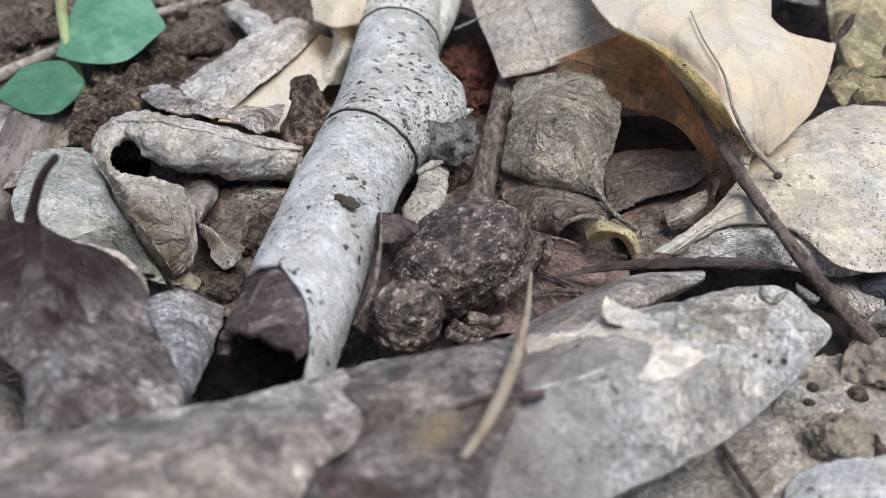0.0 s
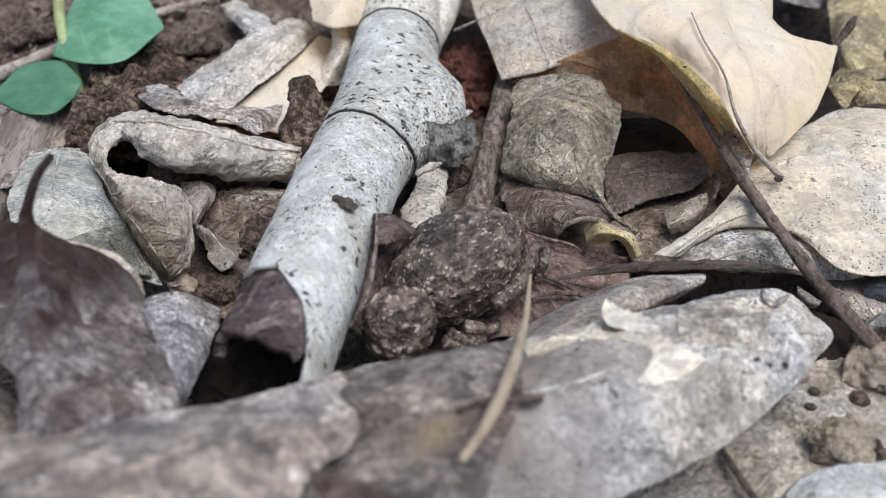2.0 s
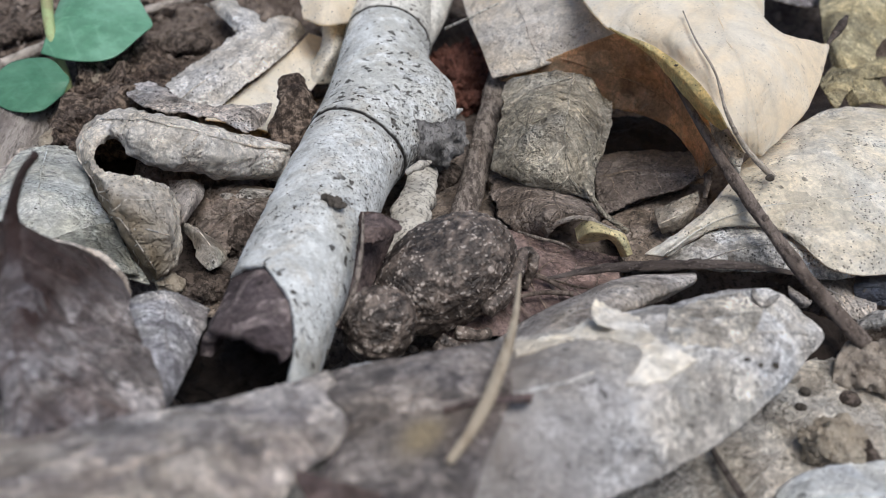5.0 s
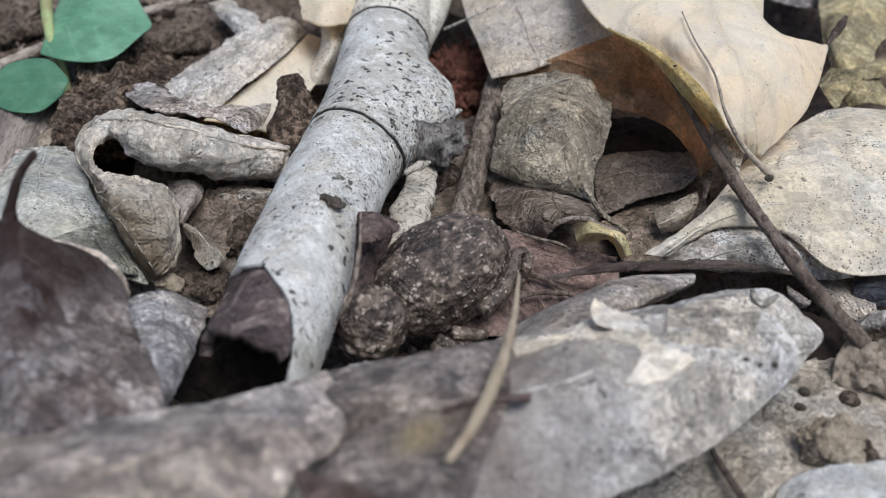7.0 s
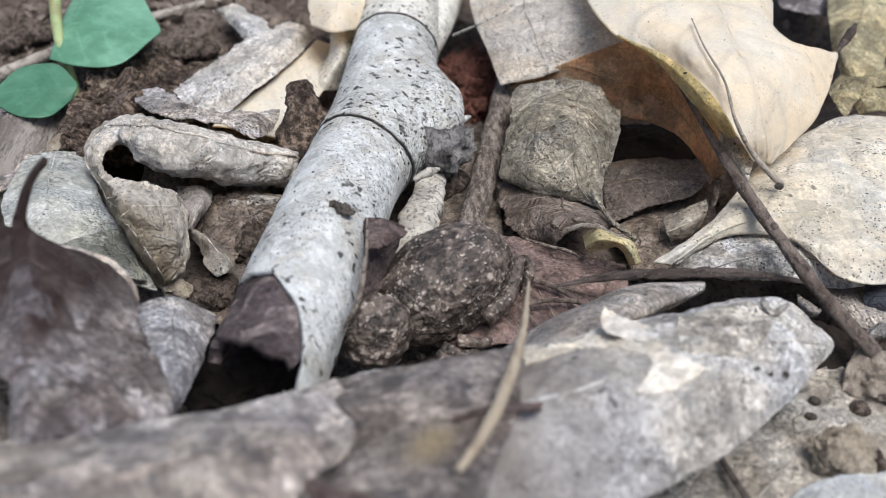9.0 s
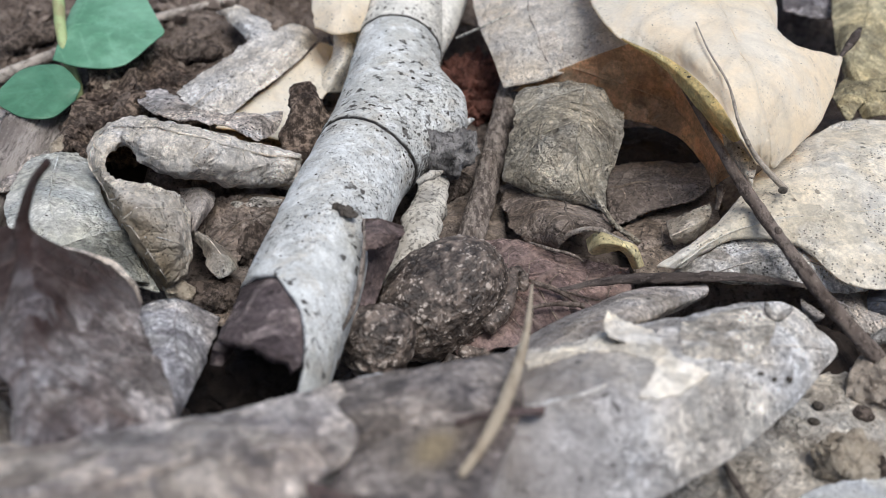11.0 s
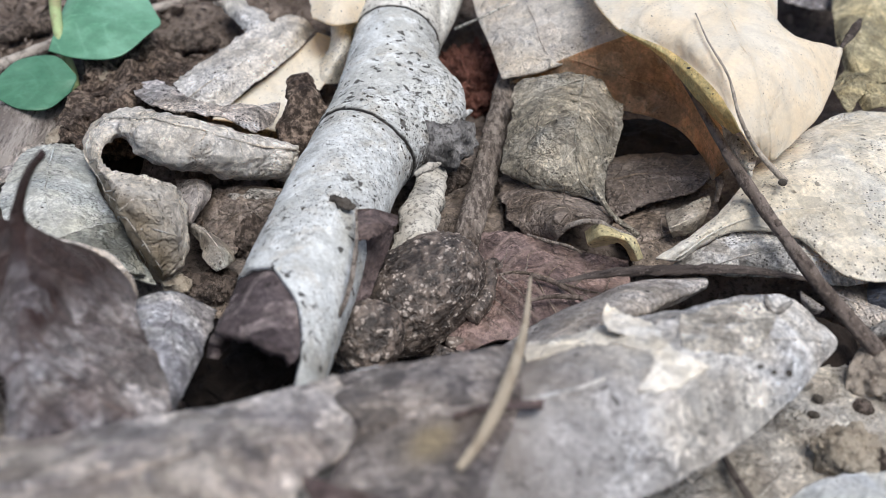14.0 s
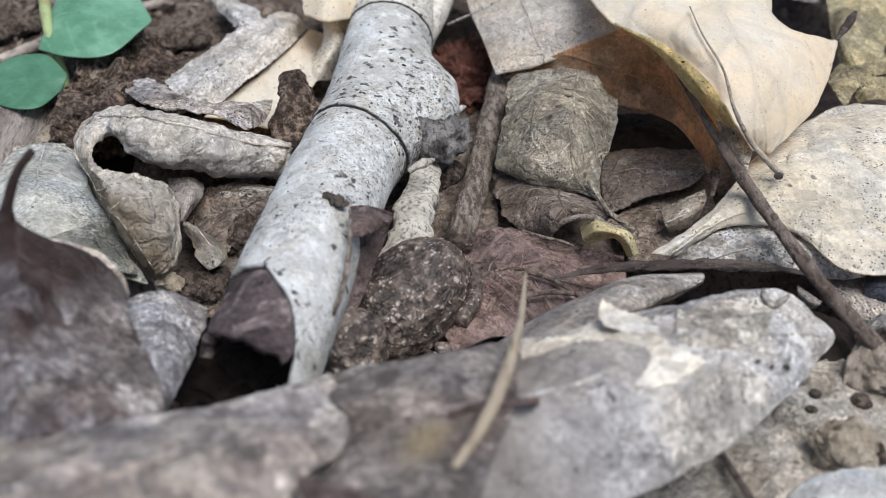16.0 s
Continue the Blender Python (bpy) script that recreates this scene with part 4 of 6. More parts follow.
leaf("fallen_leaf", "pale mauve grey leaf edge beside the broken branch end", MAUVE_GREY_LEAF, [
    [(-46.3, -31.2, 14.0), (-42.4, -44.0, 17.0), (-37.1, -60.2, 18.0)],
    [(-39.5, -26.6, 13.0), (-35.3, -42.9, 17.0), (-32.8, -60.2, 19.0)],
    [(-33.1, -26.1, 9.0), (-32.9, -39.9, 12.0), (-33.2, -53.7, 16.0)],
], rib_radius=0.14, nu=60, nv=40, seed=4, crinkle=0.3, veins=5, thick=0.5)
leaf("fallen_leaf", "whitish leaf with green grey mould stains", WHITE_LEAF, [
    [(-75.2, 17.2, 9.0), (-74.4, 1.9, 11.0), (-68.0, -12.2, 12.0), (-61.9, -18.3, 11.0)],
    [(-70.5, 19.1, 9.0), (-65.8, -0.2, 12.5), (-61.2, -9.9, 12.5), (-53.1, -18.5, 10.0)],
    [(-64.9, 21.9, 6.0), (-59.4, 5.9, 9.0), (-52.9, -4.8, 9.0), (-44.9, -17.0, 6.0)],
], rib_radius=0.14, nu=70, nv=50, seed=5, crinkle=0.7, veins=5)
curl = leaf("curled_leaf", "pale tan dry leaf rolled into a hollow curl", CURL_LEAF, [
    [(-26.8, 15.3, 4.0), (-38.6, 7.9, 9.5), (-43.4, 6.0, 12.5), (-47.6, 5.9, 14.0), (-51.2, 7.0, 15.0), (-54.0, 10.4, 15.5), (-56.3, 11.7, 15.5), (-57.8, 9.9, 15.5), (-57.1, 4.9, 16.0), (-54.7, -0.4, 17.0), (-50.8, -4.2, 18.0), (-45.9, -4.5, 17.0), (-42.9, -1.8, 13.0), (-42.0, -3.8, 8.0), (-42.4, -10.1, 5.0)],
    [(-26.0, 13.5, 7.0), (-37.3, 5.3, 12.5), (-42.1, 3.9, 15.5), (-46.5, 4.7, 16.5), (-49.9, 5.8, 17.5), (-52.9, 8.7, 17.5), (-55.9, 11.0, 16.8), (-58.2, 9.5, 16.3), (-57.5, 4.0, 16.5), (-54.7, -3.0, 18.0), (-50.2, -7.7, 19.2), (-45.4, -9.3, 18.6), (-42.8, -7.6, 15.4), (-41.7, -8.3, 10.4), (-42.2, -12.4, 6.0)],
    [(-25.8, 13.9, 9.5), (-36.2, 5.3, 16.0), (-41.4, 5.0, 18.5), (-46.0, 6.2, 19.2), (-50.3, 7.9, 19.2), (-54.2, 10.4, 18.2), (-57.6, 12.3, 16.8), (-60.2, 11.7, 15.2), (-58.8, 5.8, 15.0), (-54.2, -3.3, 17.0), (-49.0, -11.3, 19.2), (-45.3, -14.4, 18.6), (-43.2, -14.0, 15.4), (-42.7, -13.4, 10.8), (-42.8, -14.0, 6.4)],
    [(-25.8, 15.3, 10.5), (-35.4, 9.2, 17.0), (-41.4, 8.5, 19.5), (-46.1, 9.2, 20.0), (-52.0, 13.0, 18.8), (-56.7, 15.2, 17.0), (-60.5, 16.6, 14.5), (-62.9, 15.6, 12.5), (-61.3, 10.8, 11.0), (-56.3, 1.4, 12.5), (-50.7, -8.8, 15.0), (-47.5, -13.7, 14.5), (-45.9, -14.6, 11.5), (-44.7, -14.3, 8.0), (-43.9, -13.6, 5.0)],
    [(-26.1, 17.6, 10.0), (-35.3, 12.6, 16.0), (-41.9, 12.2, 18.4), (-47.2, 13.5, 18.6), (-53.8, 17.8, 17.0), (-58.8, 20.7, 14.5), (-63.7, 23.5, 11.0), (-66.3, 22.3, 8.5), (-63.8, 16.5, 7.0), (-59.4, 8.1, 7.5), (-54.6, -0.2, 8.0), (-51.3, -5.3, 7.0), (-48.9, -8.1, 5.0), (-46.7, -10.2, 3.5), (-45.3, -10.7, 2.0)],
    [(-27.5, 26.2, 4.0), (-37.9, 24.3, 8.0), (-45.6, 25.9, 9.0), (-51.4, 27.6, 9.0), (-58.2, 30.9, 8.0), (-63.1, 33.4, 6.0), (-66.4, 32.0, 5.0), (-68.0, 28.2, 4.0), (-66.3, 21.8, 3.0), (-61.9, 13.7, 3.0), (-57.3, 5.4, 3.0), (-53.8, 0.1, 2.0), (-50.9, -4.0, 1.0), (-47.9, -8.0, 1.0), (-46.4, -8.6, 0.0)],
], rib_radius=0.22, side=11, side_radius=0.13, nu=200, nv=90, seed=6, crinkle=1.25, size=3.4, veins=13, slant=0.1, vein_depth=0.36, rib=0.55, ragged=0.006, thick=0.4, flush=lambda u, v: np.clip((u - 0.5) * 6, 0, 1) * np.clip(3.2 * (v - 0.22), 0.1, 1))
patch(curl, "inner_fold", BROWN_LEAF, [
    [(-52.9, 13.2, 10.0), (-48.8, 14.2, 9.0), (-44.3, 15.0, 6.0), (-36.6, 17.2, 3.0)],
    [(-53.5, 12.4, 8.0), (-48.6, 11.7, 7.0), (-44.3, 13.7, 4.0), (-36.9, 17.2, 1.0)],
    [(-55.5, 12.8, 4.0), (-49.3, 11.7, 3.0), (-44.8, 13.8, 1.0), (-37.0, 16.7, -1.0)],
], "brown inner face of the roll", ragged=0.05, seed=58)
# added black lump: the shade inside the curl, as colour
lump("soil_crumb", "black lump added as shade inside the curled leaf", SHADE_BLACK, (-57.1, 23.9, 1.0), (10, 5, 3.5), 0.3, 99)
leaf("fallen_leaf", "small grey brown leaf scrap tucked below the curl", GREY_LEAF, [
    [(-46.3, 8.0, 9.0), (-44.3, 0.5, 9.0), (-42.2, -3.8, 8.0)],
    [(-42.4, 6.9, 10.0), (-40.6, 0.2, 11.0), (-41.5, -4.4, 9.0)],
    [(-40.8, 9.8, 7.0), (-39.8, 4.5, 8.0), (-41.6, -3.8, 8.0)],
], rib_radius=0.14, nu=40, nv=30, seed=8, crinkle=0.3, veins=4)
leaf("fallen_leaf", "grey brown crusted leaf under the curl", BROWN_LEAF, [
    [(-44.3, 3.7, 3.0), (-41.1, 8.2, 6.0), (-35.1, 9.4, 7.0), (-28.5, 12.3, 5.0)],
    [(-39.8, -2.1, 3.0), (-36.2, 1.8, 5.0), (-32.4, 3.9, 6.0), (-27.0, 8.7, 5.0)],
    [(-34.7, -4.0, 2.0), (-33.9, -2.1, 3.0), (-30.3, 1.5, 4.0), (-26.0, 7.5, 4.0)],
], rib_radius=0.14, nu=50, nv=40, seed=9, torn=0.05, crinkle=0.8, veins=4, ragged=0.06)
leaf("fallen_leaf", "torn pale leaf tip with a ragged edge", TAN_LEAF, [
    [(-43.7, -1.2, 6.0), (-40.3, -5.2, 6.0), (-38.3, -9.6, 5.0), (-36.5, -10.8, 4.0)],
    [(-41.3, -3.5, 8.0), (-37.9, -7.0, 8.0), (-36.0, -9.6, 7.0), (-35.0, -11.1, 5.0)],
    [(-40.9, -0.1, 5.0), (-36.5, -5.2, 6.0), (-34.7, -5.7, 4.0), (-34.4, -6.8, 3.0)],
], rib_radius=0.14, nu=40, nv=30, seed=10, torn=0.05, crinkle=0.4, veins=3, ragged=0.08)
leaf("fallen_leaf", "pale cream dry leaf with a folded back edge", PALE_LEAF, [
    [(-56.4, 36.8, 8.0), (-48.8, 49.6, 10.0), (-40.4, 62.3, 11.0), (-34.4, 69.4, 11.0)],
    [(-51.5, 34.6, 8.0), (-42.1, 42.0, 11.5), (-33.8, 54.8, 12.5), (-30.3, 66.2, 11.5)],
    [(-43.1, 34.1, 7.0), (-36.2, 43.3, 9.5), (-30.6, 55.5, 9.5), (-28.3, 66.7, 8.5)],
], rib_radius=0.14, nu=120, nv=90, seed=11, torn=0.05, crinkle=1.2, size=4.5, veins=8)
leaf("fallen_leaf", "smooth cream leaf face beside the bark chip", CREAM_LEAF, [
    [(-44.9, 33.6, 6.0), (-37.6, 43.6, 8.0), (-30.8, 56.6, 8.5), (-27.5, 67.2, 8.0)],
    [(-38.5, 32.5, 6.0), (-32.2, 41.9, 7.0), (-26.0, 56.4, 7.0), (-24.7, 68.9, 6.0)],
    [(-32.0, 32.6, 4.0), (-27.7, 40.8, 5.0), (-23.0, 55.1, 5.0), (-21.9, 72.9, 4.0)],
], rib_radius=0, nu=60, nv=40, seed=35, crinkle=0.4, veins=4)
leaf("fallen_leaf", "crumpled pale shredded leaf scrap on the soil", PALE_LEAF, [
    [(-52.2, 81.2, 8.0), (-46.6, 69.5, 10.0), (-41.5, 60.8, 10.0), (-38.1, 57.9, 8.0)],
    [(-48.8, 77.1, 11.0), (-43.0, 66.5, 12.5), (-38.2, 61.0, 11.5), (-35.2, 60.1, 9.0)],
    [(-47.6, 85.4, 8.0), (-41.7, 76.1, 9.0), (-36.6, 69.9, 9.0), (-33.4, 68.4, 7.0)],
], rib_radius=0, nu=60, nv=40, seed=37, size=3.0, torn=0.14, crinkle=1.2, veins=0, ragged=0.14)
leaf("fallen_leaf", "grey fibrous torn leaf edge folded over the curl", FIBRE_LEAF, [
    [(-61.5, 40.7, 9.0), (-57.2, 42.2, 10.0), (-49.4, 32.8, 12.0), (-41.5, 25.9, 13.5), (-35.9, 27.2, 13.0), (-30.7, 31.0, 11.5)],
    [(-59.5, 34.9, 11.0), (-54.0, 31.0, 12.5), (-47.5, 25.5, 14.0), (-40.1, 21.5, 15.0), (-34.8, 21.8, 14.0), (-30.7, 27.2, 11.5)],
    [(-57.9, 31.4, 11.5), (-52.5, 25.3, 13.0), (-46.3, 21.6, 14.5), (-40.0, 19.7, 15.0), (-33.8, 17.9, 13.0), (-31.3, 24.3, 10.5)],
], rib_radius=0, nu=140, nv=60, seed=12, size=3.0, torn=0.08, crinkle=0.9, veins=0, ragged=0.06)
leaf("fallen_leaf", "pale speckled leaf scrap beneath the curl", CRUST_LEAF, [
    [(-38.9, 8.4, 6.5), (-34.0, 8.9, 7.0), (-28.7, 10.5, 5.5)],
    [(-36.3, 5.9, 6.5), (-32.4, 5.9, 7.0), (-28.9, 8.0, 6.0)],
    [(-33.5, 4.9, 5.0), (-31.6, 4.9, 5.5), (-30.1, 7.3, 5.0)],
], rib_radius=0, nu=40, nv=24, seed=39, torn=0.06, crinkle=0.4, veins=0, ragged=0.08)
leaf("fallen_leaf", "small cream leaf arched against the branch", CREAM_LEAF, [
    [(-29.9, 86.2, 16.0), (-28.4, 65.8, 17.0), (-27.2, 58.0, 16.0)],
    [(-23.6, 81.5, 18.0), (-21.8, 58.8, 19.0), (-22.1, 52.8, 17.0)],
    [(-16.4, 88.5, 15.0), (-16.5, 68.0, 16.0), (-17.4, 60.5, 14.0)],
], rib_radius=0.14, nu=40, nv=40, seed=13, crinkle=0.4, veins=3)
leaf("fallen_leaf", "olive cream inner face of an arched leaf", YELLOW_LEAF, [
    [(-24.0, 65.1, 12.0), (-24.2, 57.7, 9.0), (-29.1, 54.4, 4.0)],
    [(-21.1, 63.0, 12.0), (-21.4, 53.3, 10.0), (-25.0, 50.1, 5.0)],
    [(-18.1, 69.2, 10.0), (-19.5, 59.0, 7.0), (-21.8, 53.7, 3.0)],
], rib_radius=0.14, nu=40, nv=30, seed=14, crinkle=0.3, veins=4)

# the mouldered leaf beyond the toad and its neighbours
leaf("fallen_leaf", "olive grey wrinkled leaf standing beside a thin twig", OLIVE_LEAF, [
    [(14.7, 37.7, 12.0), (12.9, 25.1, 13.0), (11.6, 18.3, 11.0), (10.5, 13.4, 8.0), (18.3, 12.3, 5.0)],
    [(19.4, 35.4, 15.0), (18.2, 20.4, 17.0), (17.2, 12.0, 15.0), (18.2, 8.9, 11.0), (22.9, 7.7, 7.0)],
    [(28.1, 34.5, 15.0), (25.2, 18.4, 17.0), (24.2, 12.0, 15.0), (24.6, 8.0, 11.0), (27.3, 5.9, 7.0)],
    [(34.1, 31.0, 12.0), (32.7, 21.0, 13.0), (30.9, 14.8, 12.0), (29.3, 11.9, 9.0), (28.7, 6.4, 6.0)],
], rib_radius=0.25, nu=120, nv=110, seed=15, side=7, crinkle=1.25, veins=7, slant=0.6, rib=0.62, ragged=0.03, size=4,
    stalk=[(26.6, 6.9, 10.0), (28.1, 4.5, 8.0), (29.7, 1.6, 7.0), (33.8, -1.1, 5.0)], stalk_radius=0.55)
arch = leaf("fallen_leaf", "dull brown leaf arched over a dark gap", BROWN_LEAF, [
    [(10.1, 16.0, 5.0), (10.9, 8.4, 4.0), (14.1, 2.0, 3.0), (19.9, -0.5, 3.0)],
    [(18.2, 13.1, 7.0), (17.5, 4.5, 8.0), (19.4, -1.9, 9.0), (20.0, -3.1, 6.0)],
    [(26.3, 10.0, 6.0), (24.3, 2.8, 8.0), (24.4, -0.3, 9.0), (23.9, -1.4, 8.0)],
    [(29.6, 7.0, 5.0), (29.1, 3.9, 6.0), (29.9, 2.5, 6.0), (30.0, 1.8, 5.0)],
], rib_radius=0.2, nu=60, nv=60, seed=16, torn=0.05, side=6, crinkle=0.5, veins=6, ragged=0.03)
arch_v, arch_f = pipe([(19.2, -2.0, 3.4), (20.5, -2.6, 7.0), (23.1, -3.4, 9.4), (26.1, -3.2, 9.4), (29.6, -2.4, 7.0), (32.6, -1.1, 5.2)], [0.15, 0.35, 0.4, 0.4, 0.35, 0.2], 50, 10, 0.4, 6, 1.5)
mesh_object("rolled_rim", arch_v, arch_f, GREY_LEAF, arch, "pale rim along the leaf edge")
leaf("fallen_leaf", "brown veined leaf lying in a shaded hollow", BROWN_LEAF, [
    [(33.8, 32.8, -1.0), (42.0, 35.0, -1.0), (54.8, 32.6, 0.0)],
    [(30.7, 19.5, 2.0), (39.3, 20.0, 3.5), (50.3, 18.9, 4.0)],
    [(30.7, 8.9, 1.0), (38.2, 11.6, 3.0), (46.2, 13.8, 4.0)],
], rib_radius=0.2, nu=50, nv=40, seed=17, torn=0.05, side=6, crinkle=0.5, veins=5)
leaf("fallen_leaf", "brown leaf flat on the soil", BROWN_LEAF, [
    [(30.8, 8.6, 0.0), (40.2, 15.8, 0.0), (52.4, 23.4, 0.0)],
    [(32.7, 0.5, 1.0), (40.3, 3.8, 1.0), (50.8, 10.8, 1.0)],
    [(33.1, -4.6, 0.0), (43.2, -3.1, 0.0), (52.5, 3.5, 0.0)],
], rib_radius=0.2, nu=50, nv=40, seed=18, torn=0.05, side=4, crinkle=0.5, veins=5)
leaf("fallen_leaf", "small grey leaf scrap standing on edge", TAN_LEAF, [
    [(39.6, 7.0, 4.0), (42.8, 5.6, 7.0), (46.9, 7.1, 8.0)],
    [(39.3, 1.0, 5.0), (42.4, 0.8, 7.0), (46.5, 3.6, 8.0)],
    [(40.3, 0.9, 3.0), (43.4, 1.2, 4.0), (45.5, 2.7, 5.0)],
], rib_radius=0.14, nu=40, nv=30, seed=19, torn=0.05, crinkle=0.4, veins=3, ragged=0.05)
leaf("fallen_leaf", "pale yellow leaf curl with a white edge", LEMON_LEAF, [
    [(24.7, -0.1, 5.0), (26.5, -3.4, 9.0), (29.6, -5.5, 9.0), (32.2, -5.7, 8.0), (34.1, -5.9, 4.0)],
    [(24.7, -4.7, 6.0), (26.5, -7.1, 9.5), (29.5, -7.1, 9.0), (31.1, -7.3, 8.0), (33.0, -6.8, 4.0)],
    [(25.6, -3.1, 4.0), (27.7, -5.0, 6.0), (29.7, -4.5, 6.0), (31.0, -4.7, 5.0), (32.5, -4.3, 2.0)],
], rib_radius=0, nu=60, nv=30, seed=20, crinkle=0.3, veins=0)
leaf("fallen_leaf", "rust brown leaf with raised pale veins under the toad", RUST_LEAF, [
    [(-2.3, -5.9, 1.0), (4.6, 1.7, 2.0), (13.6, 2.0, 3.0), (21.5, -0.8, 2.0), (32.2, -2.7, 1.0)],
    [(-0.4, -16.3, 1.0), (7.2, -10.8, 2.5), (14.8, -10.5, 3.5), (21.3, -12.9, 3.0), (31.7, -13.4, 1.0)],
    [(3.2, -26.6, 0.5), (8.6, -23.7, 1.5), (15.7, -25.6, 2.0), (23.0, -24.5, 1.0), (31.7, -20.7, -0.0)],
], rib_radius=0.35, rib_material=BROWN_LEAF, nu=90, nv=70, seed=21, side=7, crinkle=0.4, veins=7, vein_depth=0.3)

# cream leaf with its rolled edge and amber underside
leaf("fallen_leaf", "large cream yellow leaf arching over a hollow", CREAM_LEAF, [
    [(28.1, 78.1, 26.0), (28.7, 44.3, 27.0), (31.7, 32.6, 27.0), (40.2, 23.6, 27.0), (45.3, 12.7, 26.0), (49.4, 5.9, 22.0), (53.6, 7.1, 16.0)],
    [(44.0, 71.2, 30.0), (42.7, 35.6, 31.0), (44.6, 23.0, 30.4), (47.3, 15.2, 29.0), (50.5, 9.5, 25.6), (53.3, 7.0, 20.4), (55.9, 7.9, 15.0)],
    [(62.1, 71.2, 30.0), (58.1, 37.8, 30.0), (58.8, 26.6, 28.6), (58.7, 18.6, 27.2), (57.2, 12.3, 24.0), (57.0, 9.3, 19.0), (56.5, 7.9, 15.0)],
    [(72.8, 88.2, 26.0), (65.5, 51.6, 26.0), (62.9, 33.8, 25.0), (68.9, 33.0, 22.5), (76.0, 38.0, 21.0), (73.2, 30.6, 20.0), (67.3, 18.7, 18.0), (61.8, 12.3, 16.0), (57.2, 8.3, 14.5)],
], rib_radius=0.1, nu=120, nv=80, seed=22, crinkle=0.7, veins=6, ragged=0.008)
leaf("fallen_leaf", "gold yellow rolled margin of the cream leaf", GOLD_LEAF, [
    [(32.1, 30.7, 27.6), (40.0, 22.1, 27.8), (45.3, 11.2, 26.8), (47.6, 6.7, 24.4), (49.1, 5.1, 22.0)],
    [(32.9, 30.1, 27.2), (39.3, 21.5, 27.2), (43.7, 11.7, 26.0), (46.8, 7.9, 23.2), (49.1, 6.1, 21.2)],
    [(33.8, 31.2, 26.2), (38.9, 23.5, 25.6), (42.5, 15.0, 23.8), (46.2, 10.5, 21.2), (49.2, 8.0, 19.8)],
], rib_radius=0, nu=70, nv=24, seed=23, crinkle=0.2, veins=0, ragged=0.04)
leaf("fallen_leaf", "amber brown shaded underside of the arching leaf", AMBER_LEAF, [
    [(34.5, 35.8, 24.0), (41.5, 31.0, 22.0), (45.8, 23.2, 19.0), (49.3, 17.7, 16.0), (51.5, 9.9, 13.0)],
    [(24.3, 42.0, 16.0), (33.8, 36.0, 15.5), (42.1, 31.8, 14.0), (46.9, 22.7, 12.5), (49.4, 10.9, 10.5)],
    [(13.6, 45.9, 8.0), (24.5, 38.9, 9.0), (34.5, 33.2, 9.5), (40.8, 30.4, 9.5), (45.3, 25.6, 9.0), (47.8, 20.1, 8.0), (48.4, 13.5, 7.0)],
], rib_radius=0.1, nu=80, nv=60, seed=24, crinkle=0.7, veins=5, ragged=0.07)
# added lump whose black colour gives the shade of this hollow
lump("soil_crumb", "black lump added as shade under the arching leaf", SHADE_BLACK, (43.5, 38.9, -2.0), (12, 8, 3.5), 0.3, 98)
stick("twig", "thin reddish sliver hanging in the hollow", TWIG_GREY, [(49.0, 25.1, 9.0), (49.7, 17.2, 8.0), (49.9, 12.3, 7.5), (48.6, 7.7, 6.0)], [0.3, 0.8, 0.9, 0.4], 0.3, seed=65, squash=0.5, knots=0)
leaf("fallen_leaf", "pale beige leaf leaning on the cream leaf", BEIGE_LEAF, [
    [(5.0, 101.0, 14.0), (6.9, 66.6, 14.0), (9.6, 52.6, 13.0), (11.9, 42.2, 11.0)],
    [(19.3, 91.3, 18.0), (17.7, 63.7, 18.0), (19.2, 49.8, 17.0), (21.6, 41.4, 14.0)],
    [(31.9, 86.4, 20.0), (31.5, 59.9, 21.0), (33.4, 46.7, 21.0), (36.7, 43.3, 20.0)],
], rib_radius=0.1, nu=80, nv=70, seed=25, crinkle=0.6, veins=4, rib_material=DARK_LEAF, ragged=0.006)
leaf("fallen_leaf", "yellowed cream leaf dusted with dark specks", YELLOW_LEAF, [
    [(34.8, -11.3, 8.0), (38.9, -9.0, 9.5), (45.8, -2.7, 10.5), (54.0, 9.3, 11.0), (69.3, 25.3, 11.0), (79.3, 32.7, 10.0), (95.1, 32.9, 9.0)],
    [(35.9, -12.2, 8.6), (39.4, -10.8, 10.4), (46.1, -6.0, 12.0), (58.6, 1.7, 13.5), (70.5, 9.8, 14.0), (81.6, 15.1, 13.0), (96.4, 20.3, 11.0)],
    [(38.3, -11.1, 7.6), (41.2, -9.6, 9.0), (47.8, -6.2, 10.4), (57.6, -7.5, 11.4), (65.8, -11.8, 11.0), (74.3, -11.2, 11.0), (89.4, -3.7, 10.0)],
    [(39.4, -9.8, 6.6), (42.2, -8.2, 8.0), (48.6, -5.1, 9.4), (58.0, -8.6, 10.4), (63.7, -17.1, 9.4), (74.3, -15.9, 8.0), (87.7, -10.6, 7.0)],
], rib_radius=0.1, nu=120, nv=80, seed=26, crinkle=0.6, veins=7, ragged=0.008)
